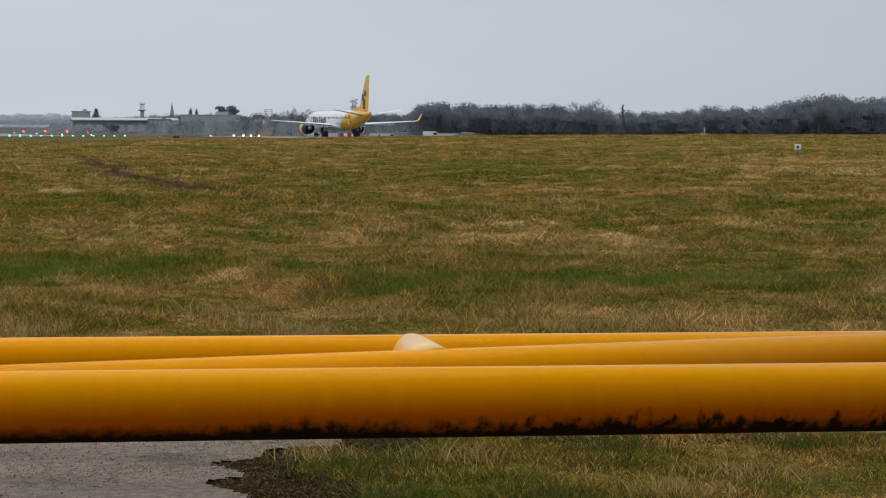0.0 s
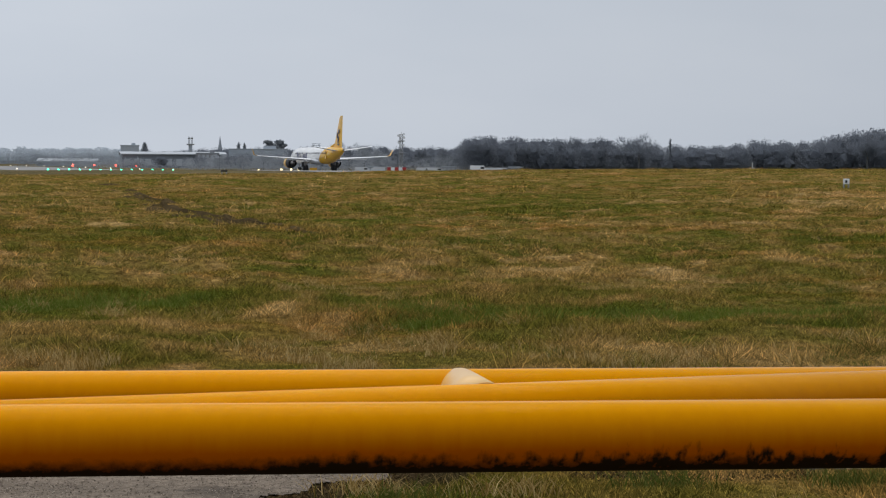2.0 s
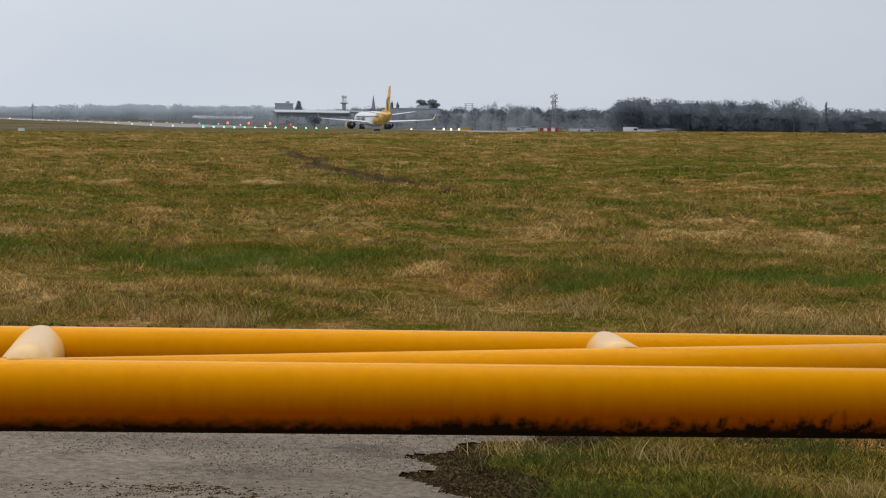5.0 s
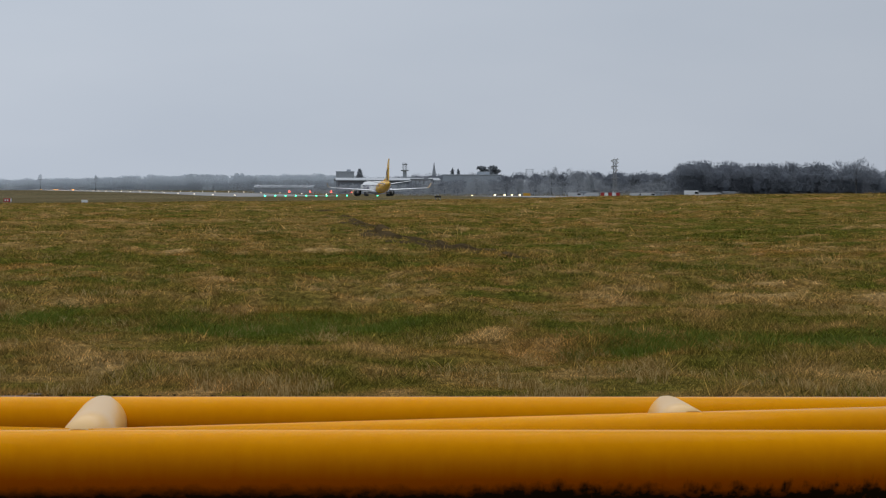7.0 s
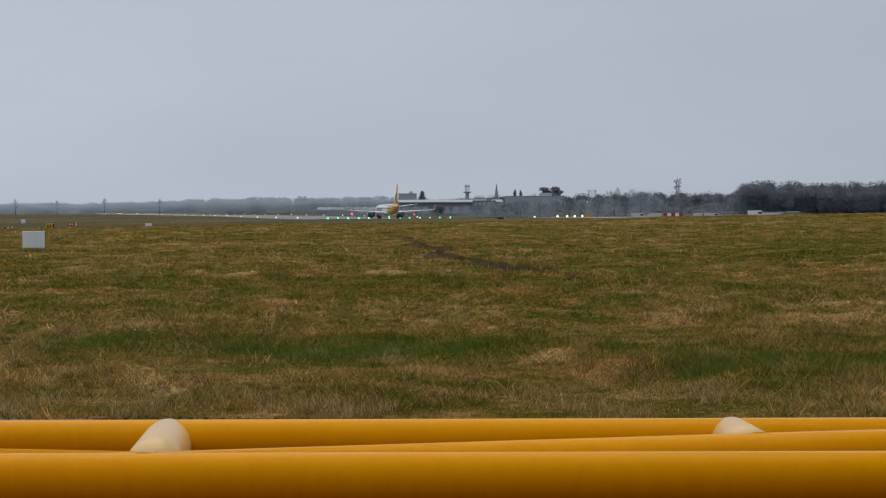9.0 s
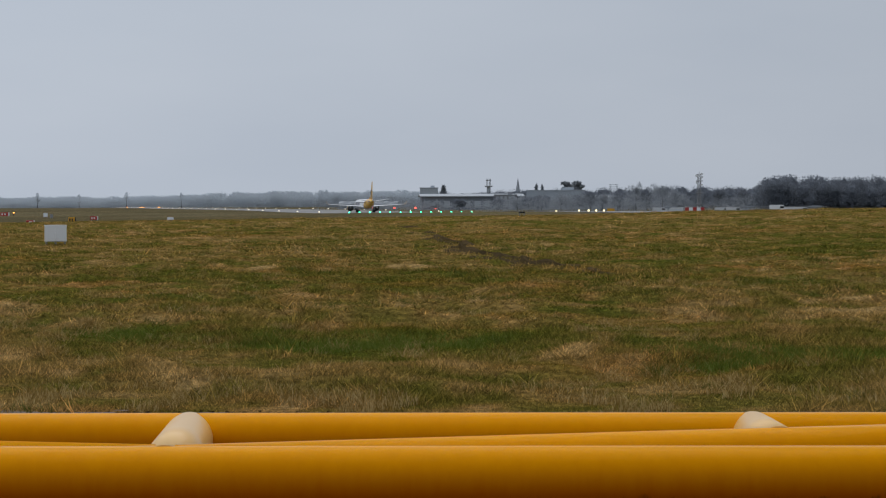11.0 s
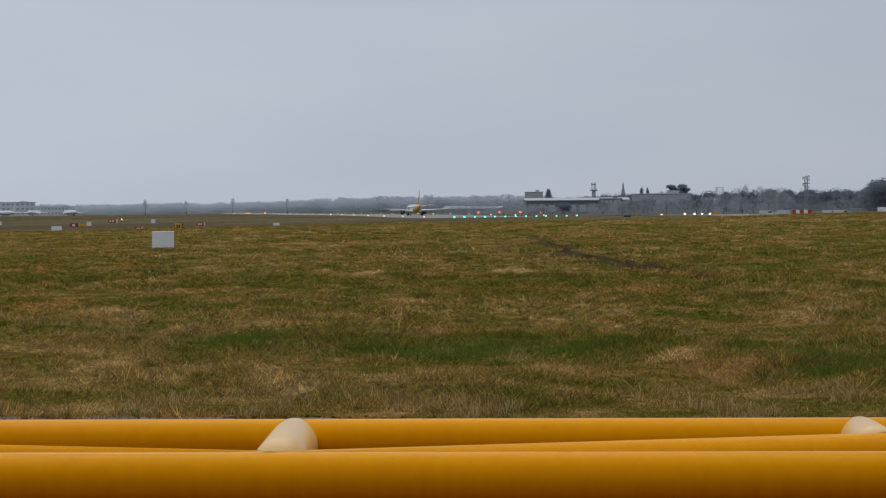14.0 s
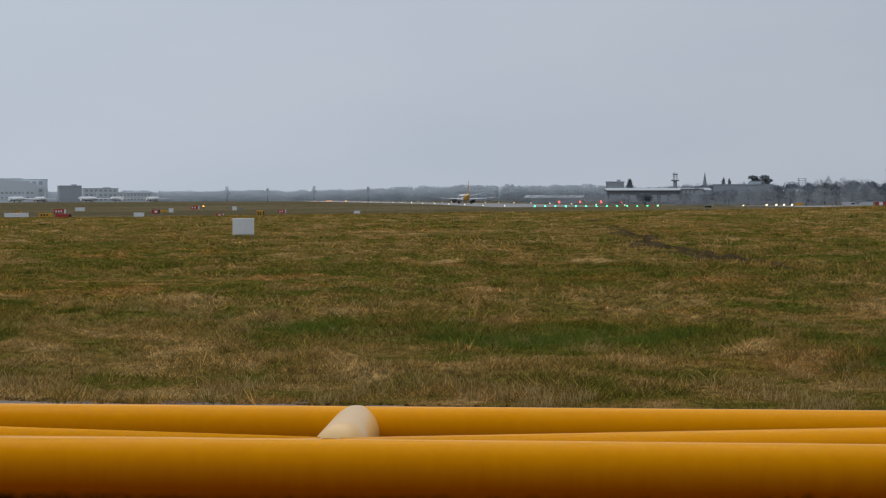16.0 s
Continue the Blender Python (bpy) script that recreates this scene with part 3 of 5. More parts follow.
def build_airliner():
    plane = tagged(new("airliner"), "twin-engined airliner, white front and yellow tail, rolling for take-off", "airplane")
    stations = ((19.30, 0.04, 0.04, 2.55), (19.0, 0.38, 0.36, 2.56), (18.3, 0.78, 0.76, 2.62), (17.2, 1.14, 1.16, 2.74), (15.8, 1.38, 1.45, 2.88),
                (14.0, 1.49, 1.63, 2.98), (12.0, 1.505, 1.675, 3.0), (-8.0, 1.505, 1.675, 3.0), (-11.0, 1.42, 1.52, 3.12), (-14.0, 1.12, 1.18, 3.38),
                (-16.5, 0.78, 0.82, 3.68), (-18.3, 0.45, 0.48, 3.92), (-19.2, 0.20, 0.24, 4.05))
    bm = bmesh.new()
    loft(bm, [ellipse(0, y, z, rx, rz, 48) for y, rx, rz, z in stations])
    smooth_all(bm)
    body = part("fuselage", bm, m_livery, plane, "white fuselage turning yellow towards the tail")
    bm = bmesh.new()
    rod(bm, (0, -19.05, 4.03), (0, -19.45, 4.09), 0.22, 0.15, 20)
    part("exhaust", bm, m_steel, body, "dark tail exhaust")
    bm = bmesh.new()
    loft(bm, [ellipse(0, y, 1.9, rx, rz, 24) for y, rx, rz in ((5.5, 0.3, 0.2), (4.0, 1.3, 0.62), (0, 1.75, 0.75), (-4.5, 1.4, 0.65), (-6.5, 0.3, 0.2))])
    smooth_all(bm)
    part("belly_fairing", bm, m_wing, plane)
    # cabin windows and doors
    for side in (-1, 1):
        for i in range(29):
            y = 12.2 - i * 0.84
            bm = bmesh.new()
            box(bm, side * 1.478, y, 3.42, 0.05, 0.27, 0.38, 0.02)
            part("window", bm, m_glass, body)
        for y in (14.0, -11.2):
            bm = bmesh.new()
            box(bm, side * (1.49 if y > 0 else 1.40), y, 3.0 if y > 0 else 3.15, 0.05, 0.8, 1.75, 0.03)
            part("cabin_door", bm, m_livery, body)
        # unreadable name on the side as plain bars
        for i, (w, h) in enumerate(((0.75, 1.5), (0.95, 1.1), (0.5, 1.1), (0.35, 1.5), (0.9, 1.1), (0.95, 1.1), (0.8, 1.35))):
            bm = bmesh.new()
            box(bm, side * 1.50, 10.6 - i * 1.22, 2.75 + (h - 1.1) / 2, 0.03, w, h, 0.01)
            part("name_bar", bm, m_navy, body, "dark blue lettering bar")
        bm = bmesh.new()
        box(bm, side * 0.62, 17.35, 3.52, 0.5, 0.55, 0.34, 0.05, side * -38)
        part("cockpit_window", bm, m_glass, body)
        # wing with winglet, flap fairings and engine
        bm = bmesh.new()
        wing(bm, [(side * x, y, z, c, t, 0) for x, y, z, c, t in ((1.2, 4.2, 2.05, 6.4, 0.85), (4.6, 2.1, 2.32, 4.5, 0.52), (9.5, -0.6, 2.62, 2.9, 0.32), (13.4, -2.75, 2.88, 1.7, 0.18))])
        w = part("wing", bm, m_wing, plane, "light grey swept wing")
        bm = bmesh.new()
        wing(bm, [(side * 13.38, -2.75, 2.88, 1.6, 0.17, 0), (side * 13.95, -3.2, 3.06, 1.1, 0.10, side * -40), (side * 14.45, -4.0, 4.20, 0.45, 0.05, side * -72)])
        part("winglet", bm, m_ylw, w, "yellow upturned winglet")
        for x, y, z, n_l in ((3.0, -1.4, 1.98, 2.6), (6.2, -1.9, 2.22, 2.3), (9.3, -2.7, 2.45, 1.9)):
            bm = bmesh.new()
            loft(bm, [ellipse(side * x, y + n_l * (0.5 - k), z - 0.02, 0.16 * s, 0.22 * s, 12) for k, s in ((0, 0.2), (0.3, 1), (0.7, 0.8), (1, 0.1))])
            smooth_all(bm)
            part("flap_fairing", bm, m_wing, w)
        bm = bmesh.new()
        box(bm, side * 2.9, -2.75, 1.86, 2.5, 1.15, 0.09, 0.03, side * 5)
        box(bm, side * 7.0, -2.65, 2.24, 5.0, 0.85, 0.07, 0.02, side * -15)
        part("flap", bm, m_wing, w, "lowered trailing edge flap")
        ex, ey, ez = side * 4.65, 4.1, 1.50
        bm = bmesh.new()
        loft(bm, [ellipse(ex, ey + y, ez, r, r, 32) for y, r in ((0.9, 0.72), (1.55, 0.74), (1.85, 0.86), (1.7, 0.98), (0.9, 1.08), (-0.2, 1.08), (-0.22, 0.95), (0.4, 0.8))], False)
        smooth_all(bm, 60)
        eng = part("engine", bm, m_ylw, plane, "yellow engine nacelle")
        bm = bmesh.new()
        loft(bm, [ellipse(ex, ey + y, ez, r, r, 24) for y, r in ((1.0, 0.05), (0.95, 0.71), (-1.2, 0.72), (-1.7, 0.52), (-2.3, 0.40), (-2.35, 0.34), (-2.9, 0.05))])
        smooth_all(bm)
        part("engine_core", bm, m_steel, eng, "dark metal engine core")
        bm = bmesh.new()
        loft(bm, [ellipse(ex, ey + y, ez, r, r, 32) for y, r in ((-0.21, 0.94), (-0.23, 1.06), (-1.3, 0.98), (-1.95, 0.84), (-1.9, 0.80), (-1.0, 0.74))], False)
        smooth_all(bm, 60)
        part("rear_cowl", bm, m_dark, eng, "dark rear engine cowl")
        bm = bmesh.new()
        box(bm, side * 3.45, -1.3, 1.2, 0.06, 1.5, 1.0, 0.02)
        part("gear_door", bm, m_dark, plane)
        bm = bmesh.new()
        rod(bm, (side * 2.97, -1.6, 0.5), (side * 2.97, -1.6, 0.6), 0.2, seg=8)
        part("axle_block", bm, m_dark, plane)
        bm = bmesh.new()
        loft(bm, [[(ex - 0.12, y, z0), (ex + 0.12, y, z0), (ex + 0.12, y, z1), (ex - 0.12, y, z1)] for y, z0, z1 in ((5.0, 2.45, 2.62), (3.0, 2.3, 2.75), (1.5, 1.9, 2.5), (0.2, 2.1, 2.4))])
        part("pylon", bm, m_wing, plane)
        # tailplane
        bm = bmesh.new()
        wing(bm, [(side * x, y, z, c, t, 0) for x, y, z, c, t in ((0.5, -14.1, 3.85, 3.5, 0.34), (6.04, -17.0, 4.72, 1.5, 0.14))])
        part("tailplane", bm, m_wing, plane)
        # main gear
        bm = bmesh.new()
        rod(bm, (side * 2.97, -1.6, 0.55), (side * 2.8, -1.5, 2.2), 0.11, seg=14)
        rod(bm, (side * 2.97, -1.6, 1.1), (side * 1.7, -1.6, 2.1), 0.07, seg=10)
        box(bm, side * 3.25, -1.55, 1.35, 0.05, 0.9, 1.2, 0.02)
        gear = part("main_gear", bm, m_steel, plane)
        for dx in (-0.28, 0.28):
            bm = bmesh.new()
            wheel(bm, side * 2.97 + dx, -1.6, 0.56, 0.56, 0.38)
            part("wheel", bm, m_dark, gear)
    # fin with dorsal fillet
    bm = bmesh.new()
    rings = []
    for z, y, chord, thick in ((3.9, -11.4, 6.6, 0.44), (4.9, -12.6, 5.5, 0.40), (10.25, -16.35, 2.20, 0.20), (10.65, -16.9, 1.75, 0.08)):
        rings.append([(t, y + c, z) for c, t in aerofoil(chord, thick)] )
    loft(bm, rings)
    smooth_all(bm, 50)
    fin = part("fin", bm, m_ylw, plane, "yellow tail fin with a dark emblem")
    bm = bmesh.new()
    loft(bm, [[(t, y + c, z) for c, t in aerofoil(chord, 0.34)] for z, y, chord in ((4.4, -8.6, 1.0), (4.75, -9.6, 3.4), (5.3, -12.4, 2.4))])
    smooth_all(bm, 50)
    part("dorsal_fillet", bm, m_ylw, fin)
    for side in (-1, 1):
        for y, z, sy, sz, turn in ((-15.9, 6.0, 0.5, 1.3, 20), (-15.2, 6.9, 0.45, 1.1, -15), (-16.4, 7.6, 0.5, 0.9, 30), (-16.0, 5.1, 0.9, 0.35, 0)):
            bm = bmesh.new()
            bmesh.ops.create_uvsphere(bm, u_segments=14, v_segments=8, radius=0.5, matrix=pose(side * 0.17, y, z, turn, 0, 0) @ Matrix.Diagonal((0.10, sy * 1.6, sz * 1.2, 1)))
            smooth_all(bm)
            part("emblem", bm, m_navy, fin, "dark emblem shape")
    bm = bmesh.new()
    rod(bm, (0, 14.4, 0.4), (0, 14.6, 1.7), 0.08, seg=12)
    gear = part("nose_gear", bm, m_steel, plane)
    for dx in (-0.2, 0.2):
        bm = bmesh.new()
        wheel(bm, dx, 14.4, 0.36, 0.36, 0.2)
        part("wheel", bm, m_dark, gear)
    return plane


airliner = build_airliner()


# ---- turf: blades and tufts, one object for each depth of the field ----
def blades(name, label, x, y, height, width, rnd, per=3, spread=0.03, lean=0.5, simple=False, material=None):
    """Tufts of bent blades, each blade two stacked triangles-and-quad strips, at the given places."""
    k = len(x)
    x, y, h = np.repeat(x, per), np.repeat(y, per), np.repeat(height, per) * rnd.uniform(0.5, 1.15, k * per)
    x, y = x + rnd.normal(0, spread, k * per), y + rnd.normal(0, spread, k * per)
    z = land(x, y) - 0.01
    a = rnd.uniform(0, 2 * np.pi, k * per)
    w = width * rnd.uniform(0.6, 1.3, k * per)
    face = rnd.normal(0, 0.6, k * per)
    wx, wy = np.cos(face) * w / 2, np.sin(face) * w / 2
    bend = lean * rnd.uniform(0.2, 1.3, k * per) * h
    mx, my = x + np.cos(a) * bend * 0.35, y + np.sin(a) * bend * 0.35
    tx, ty = x + np.cos(a) * bend, y + np.sin(a) * bend
    v = np.stack([np.stack([x - wx, y - wy, z], -1), np.stack([x + wx, y + wy, z], -1), np.stack([mx + wx * 0.8, my + wy * 0.8, z + h * 0.6], -1),
                  np.stack([mx - wx * 0.8, my - wy * 0.8, z + h * 0.6], -1), np.stack([tx, ty, z + h], -1)], 1).reshape(-1, 3)
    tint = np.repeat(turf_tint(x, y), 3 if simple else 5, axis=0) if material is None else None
    if simple:
        v = v.reshape(-1, 5, 3)[:, (0, 1, 4)].reshape(-1, 3)
        return tagged(raw(name, v, np.arange(len(v)).reshape(-1, 3), material or m_blade, tint=tint), label, "grass", kind="stuff")
    base = np.arange(k * per)[:, None] * 5
    f = np.concatenate([base + np.array([[0, 1, 2]]), base + np.array([[0, 2, 3]]), base + np.array([[3, 2, 4]])])
    ob = raw(name, v, f, material or m_blade, tint=tint)
    return tagged(ob, label, "grass", kind="stuff")


def scatter(rnd, count, r0, r1, az0=-13.5, az1=27.5):
    r = np.sqrt(rnd.uniform(r0 * r0, r1 * r1, count))
    a = np.radians(rnd.uniform(az0, az1, count))
    return -r * np.sin(a), r * np.cos(a)


def lumps(x, y, scale, seed):
    """Smooth uneven growth from 0 to 1 over the plan."""
    rnd = np.random.RandomState(seed)
    v = np.zeros_like(x)
    for i in range(7):
        a, k, ph = rnd.uniform(0, 6.28), scale * rnd.uniform(0.5, 2.2), rnd.uniform(0, 6.28)
        v += np.sin((x * np.cos(a) + y * np.sin(a)) * k + ph + 1.3 * np.sin(y * k * 0.7 + ph))
    return np.clip(0.5 + v / 7.0, 0, 1)


RUT = [spot(a, d) for a, d in ((9.85, 132), (9.37, 104), (8.78, 87), (8.46, 77), (7.6, 64), (6.6, 58), (5.84, 54.6), (4.51, 50), (2.4, 46.3))]


def off_rut(x, y, gap):
    """True where a place is clear of the rut."""
    best = np.full(len(x), 1e9)
    for a, b in zip(RUT[:-1], RUT[1:]):
        ax, ay, dx, dy = a.x, a.y, b.x - a.x, b.y - a.y
        t = np.clip(((x - ax) * dx + (y - ay) * dy) / (dx * dx + dy * dy), 0, 1)
        best = np.minimum(best, np.hypot(x - ax - t * dx, y - ay - t * dy))
    return best > gap


def build_grass():
    rnd = np.random.RandomState(11)
    x, y = scatter(rnd, 26000, 7.6, 12.0, -14, 9)
    keep = ~paved(x, y) & ~paved(x - 0.08, y) & (x > island_edge(y) + 0.05 + 0.55 * lumps(x, y, 3.0, 9) * (y > 8.8)) & (rnd.uniform(0, 1, len(x)) < 0.25 + 1.6 * (x - island_edge(y)))
    x, y = x[keep], y[keep]
    g = lumps(x, y, 5.0, 1)
    blades("grass_tufts", "short tangled grass beside the track, green and straw", x, y, 0.022 + 0.07 * g ** 1.8, 0.005, rnd, 4, 0.02, 1.3)
    for count, r0, r1, per, low, high, width, spread, lean, label in (
            (100000, 16.0, 27.5, 4, 0.028, 0.085, 0.0075, 0.03, 1.5, "tussocky grass at the far edge of the track"),
            (125000, 26.5, 54.0, 3, 0.028, 0.075, 0.015, 0.07, 2.0, "rough tussocks across the near field"),
            (130000, 52.0, 112.0, 3, 0.030, 0.075, 0.030, 0.15, 2.2, "rough tussocks across the middle of the field"),
            (70000, 108.0, 215.0, 3, 0.035, 0.09, 0.06, 0.4, 2.4, "rough grass up to the brow of the field")):
        x, y = scatter(rnd, count, r0, r1)
        keep = ~paved(x, y) & off_rut(x, y, 0.8)
        x, y = x[keep], y[keep]
        top = np.clip(hummocks(x, y) / 0.08, 0, 1)
        blades("grass_tufts", label, x, y, low + (high - low) * top * grown(x / 0.5, y / 0.5, 12), width, rnd, per, spread, lean, True)
    # matted straw tussocks and dark weeds, in drifts
    for count, r0, r1, per, hgt, wid, material, label, seed, width in (
            (260, 17.0, 32.0, 80, 0.075, 0.13, m_straw, "pale straw tussocks beside the track", 7, 0.007),
            (420, 30.0, 70.0, 50, 0.07, 0.21, m_straw, "pale straw tussocks in drifts over the field", 8, 0.013),
            (500, 68.0, 185.0, 36, 0.08, 0.45, m_straw, "pale straw tussocks in drifts over the far field", 10, 0.030),
            (900, 17.0, 34.0, 80, 0.085, 0.13, None, "green and brown tussocks beside the track", 14, 0.008),
            (1500, 30.0, 72.0, 50, 0.09, 0.21, None, "green and brown tussocks over the field", 15, 0.015),
            (1200, 68.0, 190.0, 36, 0.11, 0.47, None, "green and brown tussocks over the far field", 16, 0.034),
            (200, 17.0, 40.0, 70, 0.075, 0.16, m_weed, "dark green weeds in the near field", 12, 0.009),
            (400, 38.0, 150.0, 44, 0.10, 0.36, m_weed, "dark green weeds over the field", 13, 0.027)):
        x, y = scatter(rnd, count * 4, r0, r1)
        keep = lumps(x, y, 30.0 / r1, seed) + rnd.normal(0, 0.06, len(x)) > 0.56
        keep &= off_rut(x, y, 0.8)
        x, y = x[keep][:count], y[keep][:count]
        wide = wid * rnd.uniform(0.5, 1.6, len(x))
        xx = np.repeat(x, per) + rnd.normal(0, 1, len(x) * per) * np.repeat(wide, per)
        yy = np.repeat(y, per) + rnd.normal(0, 1, len(x) * per) * np.repeat(wide, per) * 0.7
        dome = np.exp(-0.5 * ((xx - np.repeat(x, per)) ** 2 + (yy - np.repeat(y, per)) ** 2) / np.repeat(wide, per) ** 2)
        tall = np.repeat(hgt * rnd.uniform(0.7, 1.9, len(x)), per) * (0.3 + 0.9 * dome)
        blades("grass_tufts", label, xx, yy, tall, width, rnd, 1, 0.01, 1.5, True, material)
    # fresh green growth in two patches behind the track
    for az, d, saz, sd, count in ((1.6, 21.9, 0.7, 0.45, 60), (-0.6, 22.3, 0.8, 0.4, 35), (-3.4, 22.6, 1.2, 0.6, 60), (11.2, 24.6, 0.9, 0.45, 60), (13.4, 24.4, 0.6, 0.4, 35), (-6.5, 22.8, 1.0, 0.6, 50), (-9.3, 23.0, 0.8, 0.5, 35), (17.0, 26.5, 0.7, 0.5, 30), (8.6, 24.8, 0.5, 0.4, 20)):
        a, r = np.radians(rnd.normal(az, saz, count)), rnd.normal(d, sd, count)
        x, y = np.repeat(-r * np.sin(a), 60), np.repeat(r * np.cos(a), 60)
        blades("grass_tufts", "fresh green grass growing in a patch behind the track", x + rnd.normal(0, 0.13, len(x)), y + rnd.normal(0, 0.11, len(x)),
               np.repeat(rnd.uniform(0.05, 0.12, count), 60), 0.009, rnd, 1, 0.01, 1.1, True, m_lush)
    x, y = rnd.uniform(-9.5, 5.0, 15000), 16.35 + np.abs(rnd.normal(0, 1.7, 15000))
    keep = ~paved(x, y) & (grown(x / 0.55, y / 0.6, 16) > 0.68)
    x, y = x[keep], y[keep]
    blades("grass_tufts", "upright bleached grass stems fringing the track", x, y, 0.05 + 0.07 * grown(x / 0.5, y / 0.5, 17), 0.006, rnd, 2, 0.02, 0.8, False, m_straw)
    # tufts on the verge in front of the barrier
    for k, (az, d, h, material, label) in enumerate(((-0.4, 10.6, 0.11, m_straw, "bleached straw tuft beside the track"), (2.3, 10.2, 0.12, m_weed, "bright green tuft beside the track"), (-4.5, 10.9, 0.12, m_weed, "green tuft beside the track"),
                                                     (-8.0, 10.2, 0.09, m_straw, "bleached straw tuft beside the track"), (1.4, 9.3, 0.11, m_weed, "green tuft beside the track"), (-9.3, 11.2, 0.10, m_weed, "green tuft beside the track"),
                                                     (-5.8, 9.6, 0.10, m_straw, "bleached straw tuft beside the track"), (-2.6, 9.4, 0.10, m_weed, "green tuft beside the track"), (3.2, 10.6, 0.10, m_straw, "bleached straw tuft beside the track"))):
        p = spot(az, d)
        blades("grass_tufts", label, p.x + rnd.normal(0, 0.13, 260), p.y + rnd.normal(0, 0.13, 260), np.full(260, h), 0.005, rnd, 1, 0.01, 1.3, False, material)
    # a few tall weedy tussocks
    x, y = scatter(rnd, 80, 20.0, 60.0)
    xx, yy = np.repeat(x, 22), np.repeat(y, 22)
    blades("grass_tufts", "tall dark weedy tussocks in the field", xx + rnd.normal(0, 0.12, len(xx)), yy + rnd.normal(0, 0.12, len(xx)), np.repeat(rnd.uniform(0.09, 0.17, 80), 22), 0.012, rnd, 2, 0.05, 1.2)


build_grass()


# ---- bare soil: the muddy rim of the turf and the old rut across the field ----
def clods(name, label, x, y, size, rnd, flat=0.6, material=None, lift=0.0):
    """Many small irregular clods, eight-sided lumps sunk in the ground."""
    k = len(x)
    oct_v = np.array([(1, 0, 0), (0, 1, 0), (-1, 0, 0), (0, -1, 0), (0, 0, 1), (0, 0, -1)], float)
    oct_f = np.array([(0, 1, 4), (1, 2, 4), (2, 3, 4), (3, 0, 4), (1, 0, 5), (2, 1, 5), (3, 2, 5), (0, 3, 5)])
    s = size * rnd.uniform(0.4, 1.4, k)
    v = oct_v[None] * s[:, None, None] * rnd.uniform(0.6, 1.3, (k, 6, 1))
    a = rnd.uniform(0, 6.28, k)
    c, sn = np.cos(a)[:, None], np.sin(a)[:, None]
    v = np.stack([v[..., 0] * c - v[..., 1] * sn, v[..., 0] * sn + v[..., 1] * c, v[..., 2] * flat], -1)
    v += np.stack([x, y, land(x, y) + s * 0.15 + lift], -1)[:, None, :]
    f = (np.arange(k)[:, None, None] * 6 + oct_f[None]).reshape(-1, 3)
    return tagged(raw(name, v.reshape(-1, 3), f, material or m_clod), label, "soil" if material is None else "gravel", kind="stuff")


